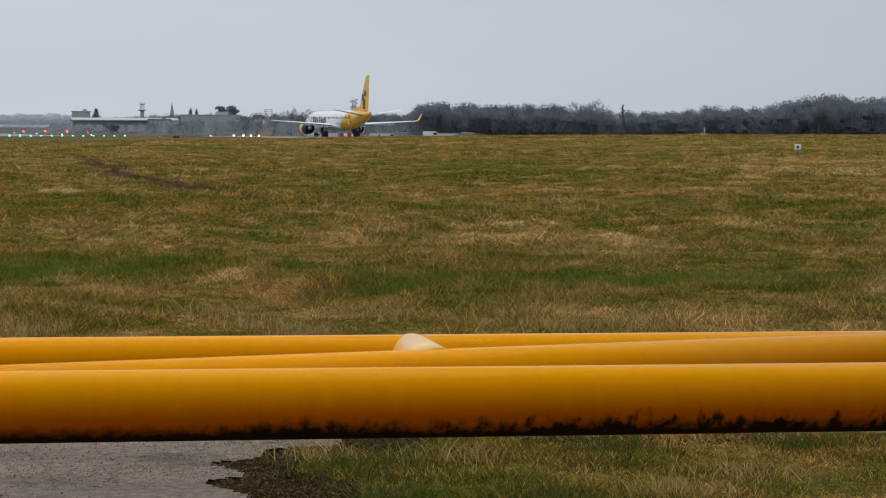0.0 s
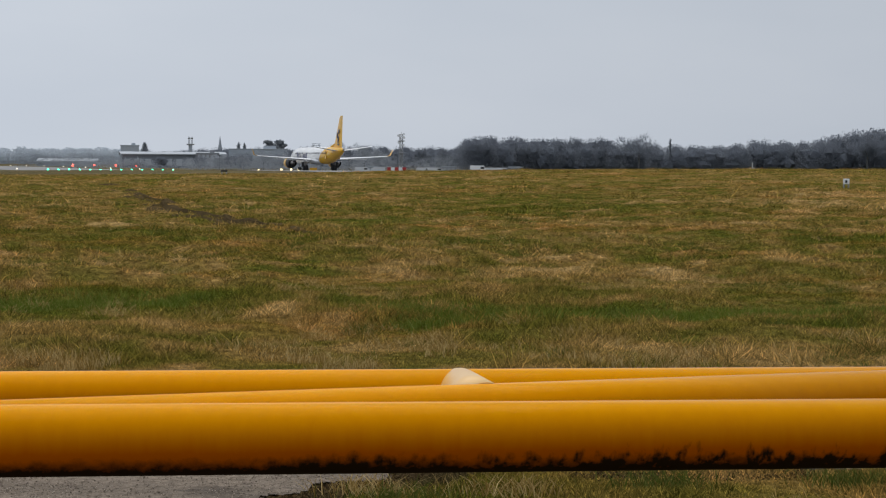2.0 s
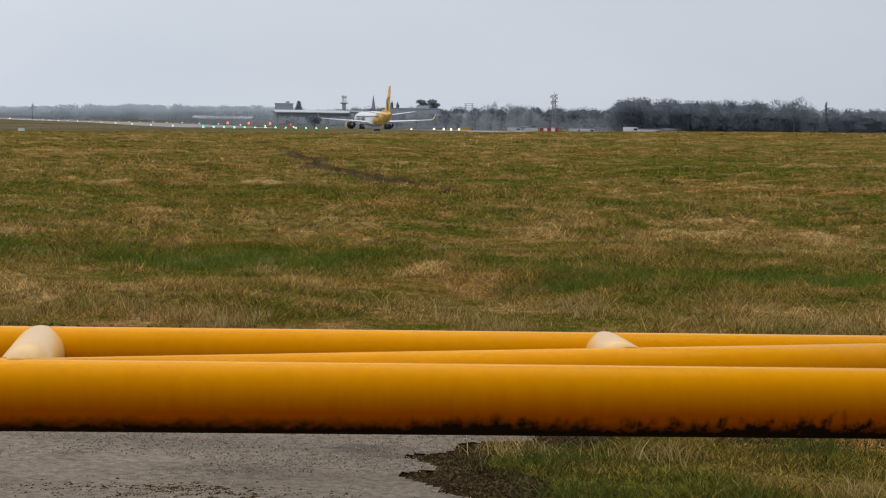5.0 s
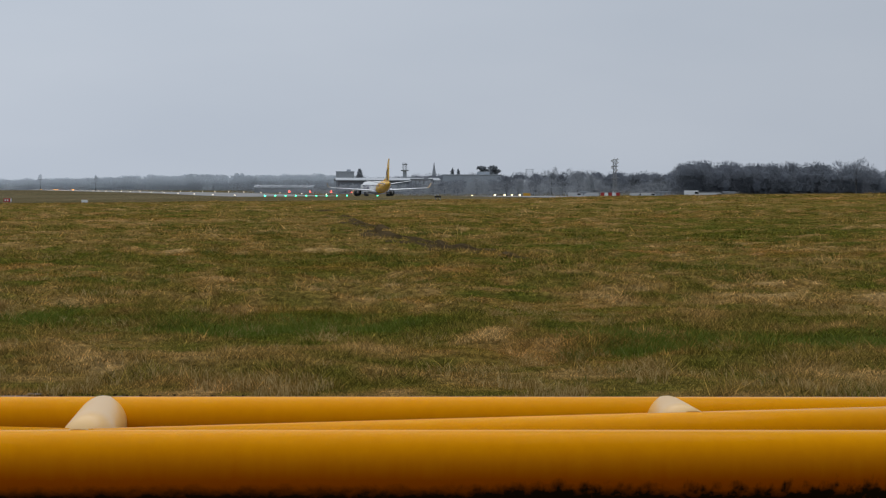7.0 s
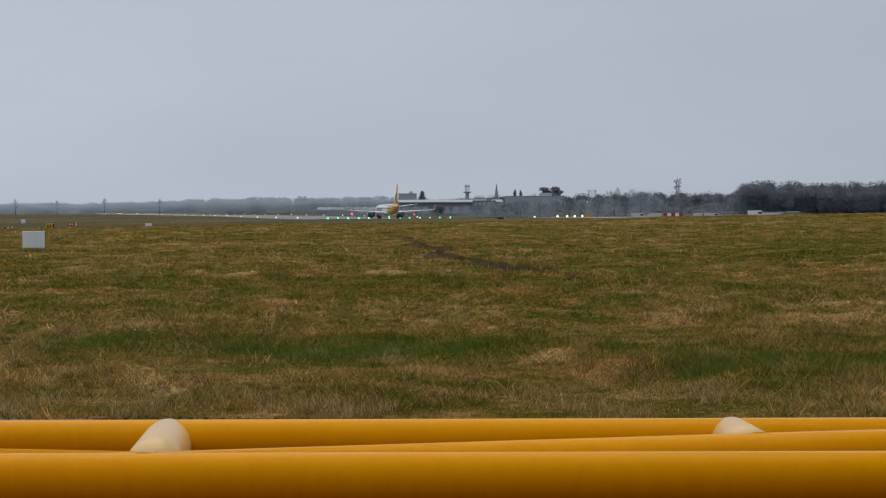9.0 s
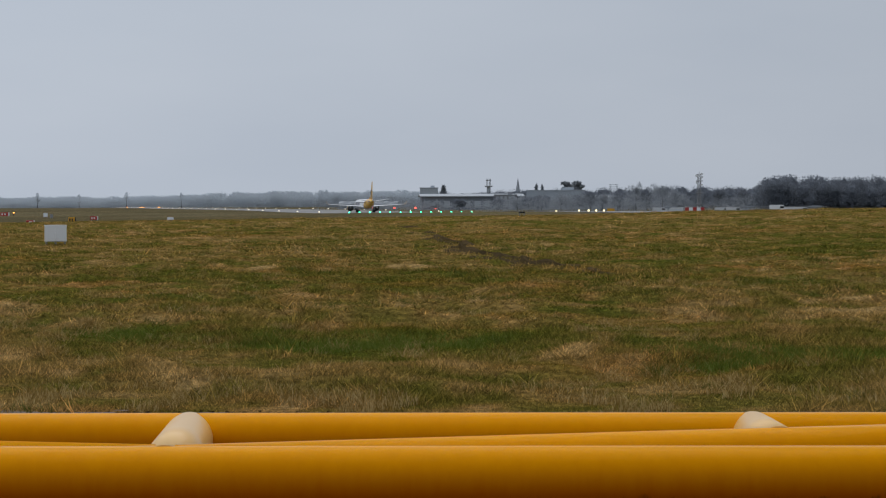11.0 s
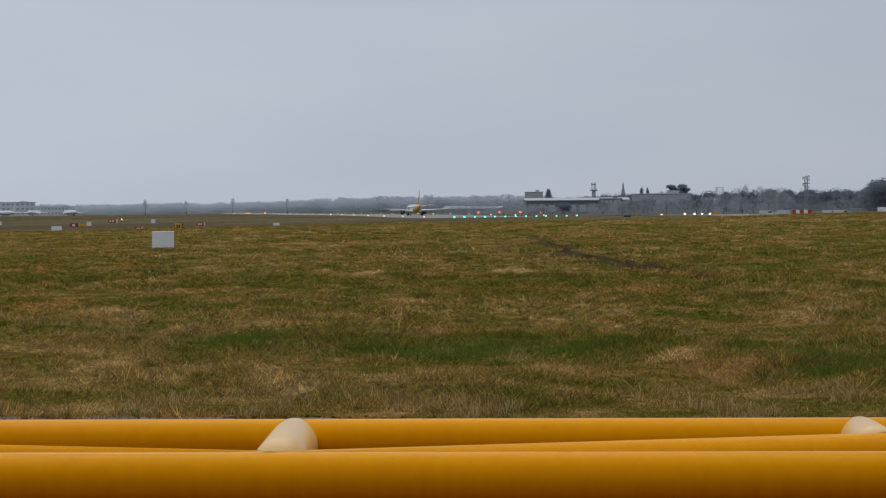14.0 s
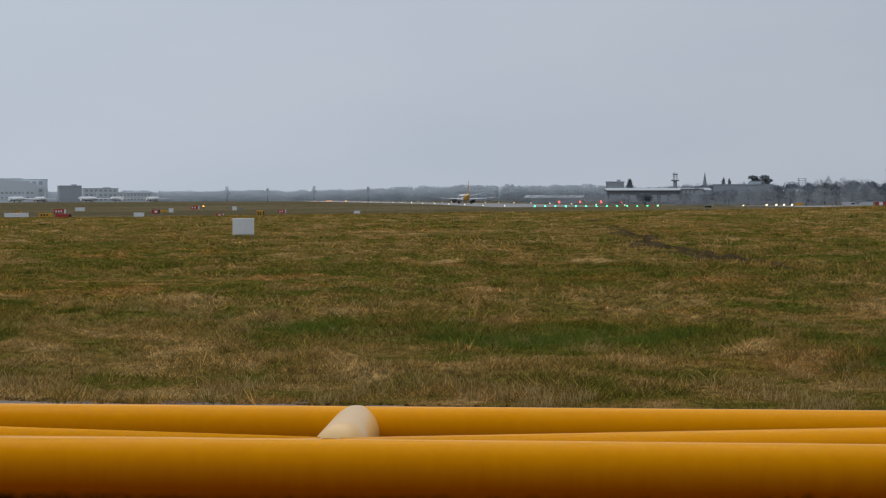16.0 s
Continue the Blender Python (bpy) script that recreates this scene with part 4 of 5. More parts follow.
def build_soil():
    rnd = np.random.RandomState(21)
    y = rnd.uniform(8.3, 11.55, 11000)
    x = island_edge(y) + np.abs(rnd.normal(0, 0.32, 11000)) - 0.13 * rnd.uniform(0, 1, 11000)
    x2 = rnd.uniform(-0.9, 2.2, 4000)
    y2 = np.interp(x2, (-1.0, -0.4, 2.2), (10.35, 11.25, 11.5)) - np.abs(rnd.normal(0, 0.12, 4000)) + 0.05
    clods("soil_rim", "dark churned mud along the edge of the turf", np.concatenate([x, x2]), np.concatenate([y, y2]), 0.009, rnd, 0.9)
    xm, ym = rnd.normal(-1.95, 0.30, 3500), rnd.normal(9.12, 0.11, 3500)
    clods("mud_patch", "dark mud crumbs trodden onto the asphalt", xm, ym, 0.008, rnd, 0.5, None, 0.014)
    a, d = np.radians(rnd.uniform(1.0, 17, 26000)), rnd.uniform(8.2, 11.9, 26000)
    xg, yg = -d * np.sin(a), d * np.cos(a)
    keep = paved(xg, yg) & (lumps(xg, yg, 2.5, 17) + rnd.normal(0, 0.12, len(xg)) > 0.42)
    clods("gravel", "loose grey grit scattered over the asphalt track", xg[keep], yg[keep], 0.0042, rnd, 0.6, m_grit, 0.013)
    y3 = rnd.normal(16.3, 0.12, 2600)
    clods("soil_rim", "dark soil where the field meets the track", rnd.uniform(-9, 5, 2600), y3, 0.018, rnd)
    # the rut: a low dark bank winding down the field
    pts = RUT
    t = np.linspace(0, len(pts) - 1, 90)
    px, py = np.interp(t, range(len(pts)), [p.x for p in pts]), np.interp(t, range(len(pts)), [p.y for p in pts])
    tx, ty = np.gradient(px), np.gradient(py)
    ln = np.hypot(tx, ty)
    nx, ny = -ty / ln, tx / ln
    verts, prof = [], ((-0.8, -0.03), (-0.55, 0.03), (-0.3, 0.0), (-0.06, 0.01), (0.10, 0.12), (0.30, 0.10), (0.6, -0.03))
    fade = np.clip(np.minimum(t / 2.5, (t[-1] - t) / 3.2), 0.05, 1)
    for i in range(90):
        for o, hgt in prof:
            q = o * (0.75 + 0.35 * math.sin(i * 0.9)) + 0.18 * math.sin(i * 0.31)
            xx, yy = px[i] + nx[i] * q, py[i] + ny[i] * q
            verts.append((xx, yy, float(land(xx, yy)) + 0.015 + hgt * fade[i] * rnd.uniform(0.75, 1.2) - 0.03 * (1 - fade[i])))
    k = len(prof)
    i, j = np.meshgrid(np.arange(89), np.arange(k - 1), indexing="ij")
    f = np.stack([i * k + j, (i + 1) * k + j, (i + 1) * k + j + 1, i * k + j + 1], -1).reshape(-1, 4)
    tagged(raw("rut", verts, f, m_soil), "dark earthen rut with a low bank winding down the field", "rut", kind="structure")
    pick = rnd.randint(0, 90, 5200)
    off = rnd.choice((0.22, 0.4, 0.65, -0.6), 5200) + rnd.normal(0, 0.14, 5200)
    blades("grass_tufts", "matted grass along the earthen rut", px[pick] + nx[pick] * off + rnd.normal(0, 0.3, 5200), py[pick] + ny[pick] * off + rnd.normal(0, 0.3, 5200),
           rnd.uniform(0.05, 0.14, 5200), 0.022, rnd, 3, 0.1, 1.3, True)


build_soil()


# ---- trees ----
def sprays(rnd, centre, radii, count, length, width, inner=0.25):
    """Small pointed sprays of twigs through an egg-shaped crown, as triangles."""
    d = rnd.normal(0, 1, (count, 3))
    d /= np.linalg.norm(d, axis=1)[:, None]
    r = rnd.uniform(inner, 1.0, count) ** 0.6
    p = np.asarray(centre) + d * r[:, None] * np.asarray(radii)
    out = d * 0.7 + rnd.normal(0, 0.5, (count, 3)) + np.array((0, 0, 0.45))
    out /= np.linalg.norm(out, axis=1)[:, None]
    side = np.cross(out, rnd.normal(0, 1, (count, 3)))
    side /= np.linalg.norm(side, axis=1)[:, None]
    ln = (length * rnd.uniform(0.5, 1.4, count))[:, None]
    wd = (width * rnd.uniform(0.5, 1.4, count))[:, None]
    return np.stack([p - side * wd, p + side * wd, p + out * ln], 1)


def stems(rnd, foot, top, r, limbs, reach):
    """A tapered trunk and its limbs as thin three-sided spikes, in triangles."""
    tris = []

    def spike(a, b, ra):
        a, b = np.asarray(a, float), np.asarray(b, float)
        ring = [a + ra * np.array((math.cos(k * 2.094), math.sin(k * 2.094), 0)) for k in range(3)]
        for k in range(3):
            tris.append((ring[k], ring[(k + 1) % 3], b))

    foot, top = np.asarray(foot, float), np.asarray(top, float)
    spike(foot, top, r)
    for _ in range(limbs):
        t = rnd.uniform(0.3, 0.8)
        a = foot + (top - foot) * t
        ang = rnd.uniform(0, 6.28)
        spike(a, a + np.array((math.cos(ang) * reach, math.sin(ang) * reach, reach * rnd.uniform(0.5, 1.3))) * rnd.uniform(0.6, 1.1), r * 0.45 * (1 - t * 0.5))
    return np.array(tris)


def tri_object(name, tris, material, parent=None):
    tris = np.asarray(tris).reshape(-1, 3)
    return raw(name, tris, np.arange(len(tris)).reshape(-1, 3), material, parent)


def crown_shape():
    bm = bmesh.new()
    bmesh.ops.create_icosphere(bm, subdivisions=2, radius=1.0)
    tris = np.array([[v.co[:] for v in f.verts] for f in bm.faces])
    bm.free()
    return tris


CROWN = crown_shape()


def masses(rnd, centre, radii):
    """A dense, lumpy crown body of fine twigs."""
    a, k = rnd.uniform(0, 6.28, 3), rnd.uniform(2.2, 4.2, 3)
    bumps = 1 + 0.13 * np.sin(CROWN[..., 0] * k[0] * 2 + a[0]) + 0.13 * np.sin(CROWN[..., 1] * k[1] * 2 + a[1]) + 0.12 * np.sin(CROWN[..., 2] * k[2] * 2 + a[2])
    return CROWN * bumps[..., None] * np.asarray(radii) + np.asarray(centre)


def build_wood(name, label, az0, az1, dist, rows, gap, profile, spray, seed, material=None, thin=1.0):
    """A belt of bare trees; profile gives the height of the tops above the eye, in degrees, by direction."""
    rnd = np.random.RandomState(seed)
    tris = []
    paz, pel = zip(*sorted(profile))
    for row in range(rows):
        d = dist + row * gap * 1.6
        step_az = math.degrees(gap / d)
        for az in np.arange(az0, az1, step_az):
            a = az + rnd.uniform(-0.4, 0.4) * step_az
            dd = d + rnd.uniform(-0.6, 0.6) * gap
            p = on_land(a, dd)
            top = EYE + dd * math.tan(radians(float(np.interp(a, paz, pel))))
            h = (top - p.z) * (0.92 + 0.20 * grown(a * 1.9 * d / 800, row * 3.3, seed)) * rnd.uniform(0.95, 1.03) * (0.88 if row == 0 else 1.0)
            crown = h * 0.42
            wide = max(gap * 0.75, h * rnd.uniform(0.24, 0.36))
            tris.append(stems(rnd, (p.x, p.y, p.z - 0.2), (p.x + rnd.normal(0, 0.5), p.y, p.z + h * 0.85), h * 0.018 + 0.05, 6, h * 0.25))
            tris.append(sprays(rnd, (p.x, p.y, p.z + h * 0.62), (wide, wide, h * 0.36), int(spray * 0.7), h * 0.036, h * 0.015 * thin, 0.4))
            for _ in range(5):
                q = rnd.normal(0, 0.42, 3)
                c = (p.x + q[0] * wide, p.y + q[1] * wide, p.z + h * 0.70 + q[2] * crown * 0.4)
                tris.append(sprays(rnd, c, (wide * 0.5, wide * 0.5, crown * 0.42), spray // 11, h * 0.036, h * 0.013 * thin))
            if material is None:
                tris.append(masses(rnd, (p.x, p.y, p.z + h * 0.64), (wide * 0.58, wide * 0.45, h * 0.23)))
                tris.append(masses(rnd, (p.x + rnd.normal(0, 0.5) * wide, p.y, p.z + h * 0.32), (wide * 0.66, wide * 0.45, h * 0.24)))
            tris.append(sprays(rnd, (p.x, p.y, p.z + h * 0.28), (wide * 1.15, wide, h * 0.34), int(spray * 0.6), h * 0.06, h * 0.022 * thin, 0.4))
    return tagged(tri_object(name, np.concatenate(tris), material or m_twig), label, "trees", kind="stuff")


def tree(label, az, d, top_el, wide, spray, seed, leaf=None, kind="bare"):
    """A single tree: trunk with limbs, and a crown of sprays with gaps."""
    rnd = np.random.RandomState(seed)
    p = on_land(az, d)
    h = EYE + d * math.tan(radians(top_el)) - p.z
    thing = tagged(new("tree"), label, "tree")
    thing.matrix_basis = Matrix.Translation(p)
    tri_object("trunk", stems(rnd, (0, 0, -0.2), (0.1, 0, h * 0.9), h * 0.03, 9, wide * 0.7), m_bark, thing)
    clumps = []
    if kind == "bare":
        for _ in range(12):
            c = rnd.normal(0, 0.5, 3) * (wide, wide, h * 0.18) + (0, 0, h * 0.62)
            clumps.append(sprays(rnd, c, (wide * 0.42, wide * 0.42, h * 0.19), spray // 12, h * 0.10, h * 0.006))
    elif kind == "bushy":
        for _ in range(9):
            c = rnd.normal(0, 0.4, 3) * (wide, wide, h * 0.2) + (0, 0, h * 0.60)
            clumps.append(sprays(rnd, c, (wide * 0.5, wide * 0.5, h * 0.22), spray // 9, h * 0.09, h * 0.018))
        clumps.append(sprays(rnd, (0, 0, h * 0.5), (wide * 0.8, wide * 0.6, h * 0.3), 90, h * 0.2, h * 0.07))
    elif kind == "flat":
        for i in range(11):
            a = rnd.uniform(0, 6.28)
            q = rnd.uniform(0.2, 0.85)
            c = (math.cos(a) * wide * q, math.sin(a) * wide * q, h * rnd.choice((0.70, 0.80, 0.90)))
            clumps.append(sprays(rnd, c, (wide * 0.40, wide * 0.40, h * 0.06), spray // 11, h * 0.05, h * 0.03))
    else:
        for i in range(10):
            t = i / 9
            clumps.append(sprays(rnd, (0, 0, h * (0.22 + 0.72 * t)), (wide * (1.02 - 0.85 * t), wide * (1.02 - 0.85 * t), h * 0.09), int(spray * (0.16 - 0.011 * i)), h * 0.07, h * 0.022))
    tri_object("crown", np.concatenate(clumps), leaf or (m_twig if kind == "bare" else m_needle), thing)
    return thing


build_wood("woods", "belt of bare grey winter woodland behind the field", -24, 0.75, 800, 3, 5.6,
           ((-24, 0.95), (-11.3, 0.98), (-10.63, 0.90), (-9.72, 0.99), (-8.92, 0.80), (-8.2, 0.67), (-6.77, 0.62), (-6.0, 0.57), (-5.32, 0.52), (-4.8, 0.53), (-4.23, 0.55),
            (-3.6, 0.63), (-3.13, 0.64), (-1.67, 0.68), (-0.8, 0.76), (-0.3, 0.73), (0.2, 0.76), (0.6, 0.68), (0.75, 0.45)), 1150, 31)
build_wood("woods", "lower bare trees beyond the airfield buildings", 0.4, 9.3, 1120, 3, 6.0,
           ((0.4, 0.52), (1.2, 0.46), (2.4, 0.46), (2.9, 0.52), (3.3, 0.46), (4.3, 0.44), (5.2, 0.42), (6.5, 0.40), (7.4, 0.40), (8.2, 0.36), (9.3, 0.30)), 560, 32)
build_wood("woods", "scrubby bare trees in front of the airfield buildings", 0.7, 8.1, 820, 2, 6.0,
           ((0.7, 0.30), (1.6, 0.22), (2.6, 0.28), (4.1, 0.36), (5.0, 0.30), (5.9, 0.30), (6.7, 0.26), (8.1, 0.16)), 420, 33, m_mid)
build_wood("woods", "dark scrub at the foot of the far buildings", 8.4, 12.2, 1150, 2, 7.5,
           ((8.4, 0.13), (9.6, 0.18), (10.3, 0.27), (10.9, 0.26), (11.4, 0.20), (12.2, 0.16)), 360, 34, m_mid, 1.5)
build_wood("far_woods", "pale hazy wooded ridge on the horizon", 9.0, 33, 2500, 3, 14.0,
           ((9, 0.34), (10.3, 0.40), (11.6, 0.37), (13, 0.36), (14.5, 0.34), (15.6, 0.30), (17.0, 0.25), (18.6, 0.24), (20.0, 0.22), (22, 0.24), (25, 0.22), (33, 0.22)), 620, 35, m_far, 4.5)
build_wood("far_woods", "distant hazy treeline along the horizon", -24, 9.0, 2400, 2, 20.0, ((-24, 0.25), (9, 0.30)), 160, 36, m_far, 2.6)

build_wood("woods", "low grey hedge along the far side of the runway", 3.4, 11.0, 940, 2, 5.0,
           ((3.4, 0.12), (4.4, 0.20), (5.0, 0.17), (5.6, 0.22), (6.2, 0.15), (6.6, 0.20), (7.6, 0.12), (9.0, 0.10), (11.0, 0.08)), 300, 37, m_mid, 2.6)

tree("large bare round-headed tree rising over the woods", -3.81, 790, 0.86, 5.2, 1700, 41)
tree("dark rounded tree at the top of the woods", -9.62, 788, 1.0, 5.2, 2200, 44)
tree("dark flat-topped cedar among the buildings", 5.62, 1080, 0.62, 6.2, 3300, 45, None, "flat")
tree("dark conifer beside the concrete block", 8.96, 1240, 0.50, 4.6, 1500, 46, None, "cone")
tree("dark ivy-clad tree over the scrub", 3.98, 900, 0.56, 2.6, 1200, 47, m_needle)
tree("dark ivy-clad tree over the scrub", 3.30, 900, 0.56, 4.2, 1500, 48, m_needle)
tree("dark conifer by the church", 6.55, 1290, 0.53, 2.2, 800, 49, None, "cone")
tree("dark conifer by the church", 6.40, 1290, 0.49, 2.0, 800, 50, None, "cone")
tree("slim bare poplar over the woods", -4.62, 800, 0.68, 0.6, 300, 51, m_mid, "cone")
for k, (az, el, wide) in enumerate(((9.1, 0.16, 3.0), (8.55, 0.21, 2.4), (7.55, 0.22, 2.6), (7.05, 0.27, 2.6), (6.75, 0.24, 2.0), (6.42, 0.32, 3.0), (5.92, 0.32, 3.0), (5.45, 0.28, 2.4), (5.15, 0.40, 3.0),
                                   (4.85, 0.34, 2.6), (4.45, 0.36, 2.4), (3.70, 0.42, 2.6), (2.95, 0.44, 2.6), (1.85, 0.46, 2.8), (1.25, 0.48, 3.0))):
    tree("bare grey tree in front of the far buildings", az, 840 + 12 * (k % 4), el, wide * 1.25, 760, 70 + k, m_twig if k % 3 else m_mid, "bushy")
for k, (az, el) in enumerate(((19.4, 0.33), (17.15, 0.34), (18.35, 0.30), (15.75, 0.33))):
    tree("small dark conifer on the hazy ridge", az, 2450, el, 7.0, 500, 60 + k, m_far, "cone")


# ---- far buildings ----
def facing(az, d, dz=0.0, turn=0.0):
    """A base at that place whose own y axis points away from the viewer."""
    p = on_land(az, d, dz)
    return pose(p.x, p.y, p.z, 0, 0, az + turn)


def at(thing, m):
    thing.matrix_basis = m
    return thing


def gabled(bm, w, dpt, eave, ridge, over=0.4):
    """A shallow gabled roof with its ridge along x."""
    y = dpt / 2 + over
    x = w / 2 + over
    prof = [(-y, eave - 0.1), (0, ridge - 0.1), (y, eave - 0.1), (y, eave + 0.25), (0, ridge + 0.25), (-y, eave + 0.25)]
    loft(bm, [[(sx, a, b) for a, b in prof] for sx in (-x, x)])


def windows(parent, w, dpt, rows, cols, z0, dz, ww, wh, material=None):
    for r in range(rows):
        for c in range(cols):
            bm = bmesh.new()
            box(bm, -w / 2 + w * (c + 0.5) / cols, -dpt / 2 - 0.02, z0 + r * dz, ww, 0.12, wh, 0.02)
            part("window", bm, material or m_pane, parent)


def flat_building(name, label, az, d, w, dpt, top_el, wall_m, rows, cols, roof_m=None, turn=0.0, cat="building", plant=True):
    b = at(tagged(new(name), label, cat), facing(az, d, 0, turn))
    h = EYE + d * math.tan(radians(top_el)) - b.matrix_basis.translation.z
    bm = bmesh.new()
    box(bm, 0, 0, h / 2 - 0.3, w, dpt, h + 0.6)
    wall = part("wall", bm, wall_m, b)
    bm = bmesh.new()
    box(bm, 0, 0, h + 0.12, w + 0.5, dpt + 0.5, 0.5, 0.08)
    roof = part("roof", bm, roof_m or m_slate, b)
    if plant:
        bm = bmesh.new()
        box(bm, w * 0.2, 0, h + 0.9, w * 0.22, dpt * 0.4, 1.2, 0.05)
        part("plant_room", bm, wall_m, roof)
    if rows:
        windows(wall, w * 0.94, dpt, rows, cols, h * 0.5 / rows + 0.3, h / rows, w / cols * 0.55, h / rows * 0.45)
    return b


def shed(label, az, d, w, dpt, eave_el, ridge_el, cols, turn=0.0, wall_m=None):
    b = at(tagged(new("hangar"), label, "building"), facing(az, d, 0, turn))
    z = b.matrix_basis.translation.z
    eave, ridge = EYE + d * math.tan(radians(eave_el)) - z, EYE + d * math.tan(radians(ridge_el)) - z
    bm = bmesh.new()
    box(bm, 0, 0, eave / 2 - 0.3, w, dpt, eave + 0.6)
    wall = part("wall", bm, wall_m or m_wall, b)
    bm = bmesh.new()
    gabled(bm, w, dpt, eave, ridge, 0.8)
    part("roof", bm, m_roof, b, "pale wet sheet roof")
    for c in range(cols):
        bm = bmesh.new()
        box(bm, -w / 2 + w * (c + 0.5) / cols, -dpt / 2 - 0.04, eave * 0.42, w / cols * 0.6, 0.14, eave * 0.5, 0.02)
        part("door" if c % 3 == 0 else "window", bm, m_pane if c % 3 else m_slate, wall)
    return b


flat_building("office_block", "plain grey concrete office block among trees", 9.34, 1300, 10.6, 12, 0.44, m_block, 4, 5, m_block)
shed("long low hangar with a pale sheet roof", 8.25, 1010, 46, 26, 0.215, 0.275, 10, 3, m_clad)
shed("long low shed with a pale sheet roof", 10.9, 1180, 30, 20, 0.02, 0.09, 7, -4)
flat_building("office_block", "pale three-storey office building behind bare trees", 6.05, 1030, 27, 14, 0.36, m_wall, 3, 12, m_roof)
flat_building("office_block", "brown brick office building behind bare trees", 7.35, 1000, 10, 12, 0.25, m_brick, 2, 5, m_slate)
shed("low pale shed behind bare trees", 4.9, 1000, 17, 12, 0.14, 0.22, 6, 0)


def build_control_tower():
    b = at(tagged(new("water_tower"), "grey tower with two platforms above the trees", "tower"), facing(7.79, 1300))
    z = b.matrix_basis.translation.z
    h = EYE + 1300 * math.tan(radians(0.68)) - z
    bm = bmesh.new()
    rod(bm, (0, 0, -0.3), (0, 0, h * 0.72), 1.5, 1.1, 16)
    part("shaft", bm, m_block, b)
    for t, r, hh in ((0.72, 2.5, 0.7), (0.93, 1.7, 0.5)):
        bm = bmesh.new()
        rod(bm, (0, 0, h * t), (0, 0, h * t + hh), r * 0.8, r, 20)
        part("platform", bm, m_block, b)
    for k in range(4):
        bm = bmesh.new()
        a = k * math.pi / 2 + 0.4
        rod(bm, (1.2 * math.cos(a), 1.2 * math.sin(a), h * 0.72), (1.2 * math.cos(a), 1.2 * math.sin(a), h), 0.16, seg=8)
        part("post", bm, m_metal, b)


def build_church():
    b = at(tagged(new("church"), "small church with a dark pointed spire", "church"), facing(7.03, 1300))
    z = b.matrix_basis.translation.z
    h = EYE + 1300 * math.tan(radians(0.70)) - z
    bm = bmesh.new()
    box(bm, 0, 0, h * 0.28, 2.4, 2.4, h * 0.56)
    part("tower", bm, m_brick, b)
    bm = bmesh.new()
    rod(bm, (0, 0, h * 0.55), (0, 0, h), 1.35, 0.06, 8)
    part("spire", bm, m_slate, b, "dark slate spire")
    bm = bmesh.new()
    box(bm, -6, 3, h * 0.16, 13, 7, h * 0.34)
    part("nave", bm, m_brick, b)
    bm = bmesh.new()
    loft(bm, [[(x, -0.8, h * 0.33), (x, 3, h * 0.53), (x, 6.8, h * 0.33)] for x in (-12.8, 0.6)])
    part("roof", bm, m_slate, b)


def build_gantry():
    b = at(tagged(new("gantry"), "grey lattice gantry above the bare trees", "gantry"), facing(4.55, 900))
    h = EYE + 900 * math.tan(radians(0.52)) - b.matrix_basis.translation.z
    for x in (-1.4, 1.4):
        bm = bmesh.new()
        rod(bm, (x, 0, -0.2), (x, 0, h), 0.10, seg=8)
        for k in range(6):
            rod(bm, (x, 0, h * k / 6), (x * (1 - 0.45), 0, h * (k + 1) / 6), 0.05, seg=6)
        part("leg", bm, m_block, b)
    for t in (0.86, 0.93, 1.0):
        bm = bmesh.new()
        rod(bm, (-1.9, 0, h * t), (1.9, 0, h * t), 0.09, seg=8)
        part("beam", bm, m_block, b)


def build_mast():
    b = at(tagged(new("radio_mast"), "grey lattice radio mast with drum aerials, red and white foot", "mast"), facing(2.345, 640))
    h = EYE + 640 * math.tan(radians(0.81)) - b.matrix_basis.translation.z
    corners = [(0.42, 0.42), (-0.42, 0.42), (-0.42, -0.42), (0.42, -0.42)]
    for x, y in corners:
        bm = bmesh.new()
        rod(bm, (x, y, 2.2), (x, y, h * 0.97), 0.13, seg=6)
        part("leg", bm, m_metal, b)
        for k in range(4):
            bm = bmesh.new()
            rod(bm, (x, y, -0.1 + k * 0.6), (x, y, 0.5 + k * 0.6), 0.09, seg=6)
            part("leg", bm, m_red if k % 2 == 0 else m_box, b, "red and white banded leg")
    n_bays = 9
    for k in range(n_bays):
        z0, z1 = h * 0.97 * k / n_bays, h * 0.97 * (k + 1) / n_bays
        bm = bmesh.new()
        for i in range(4):
            (xa, ya), (xb, yb) = corners[i], corners[(i + 1) % 4]
            rod(bm, (xa, ya, z0), (xb, yb, z1), 0.08, seg=5)
            rod(bm, (xa, ya, z1), (xb, yb, z1), 0.08, seg=5)
        part("lattice", bm, m_metal, b)
    for z in (h * 0.22, h * 0.50, h * 0.80):
        bm = bmesh.new()
        box(bm, 0, 0, z, 2.0, 1.6, 0.28, 0.05)
        part("platform", bm, m_metal, b)
    for x, z, r in ((-0.75, h * 0.93, 0.42), (0.72, h * 0.89, 0.4), (0.75, h * 0.97, 0.34), (-0.7, h * 0.76, 0.36), (0.7, h * 0.70, 0.3)):
        bm = bmesh.new()
        rod(bm, (x, -0.2, z), (x, -0.75, z), r, seg=16)
        part("aerial", bm, m_box, b, "pale drum aerial")
    bm = bmesh.new()
    rod(bm, (0, 0, h * 0.95), (0, 0, h * 1.03), 0.06, seg=6)
    part("lightning_rod", bm, m_metal, b)


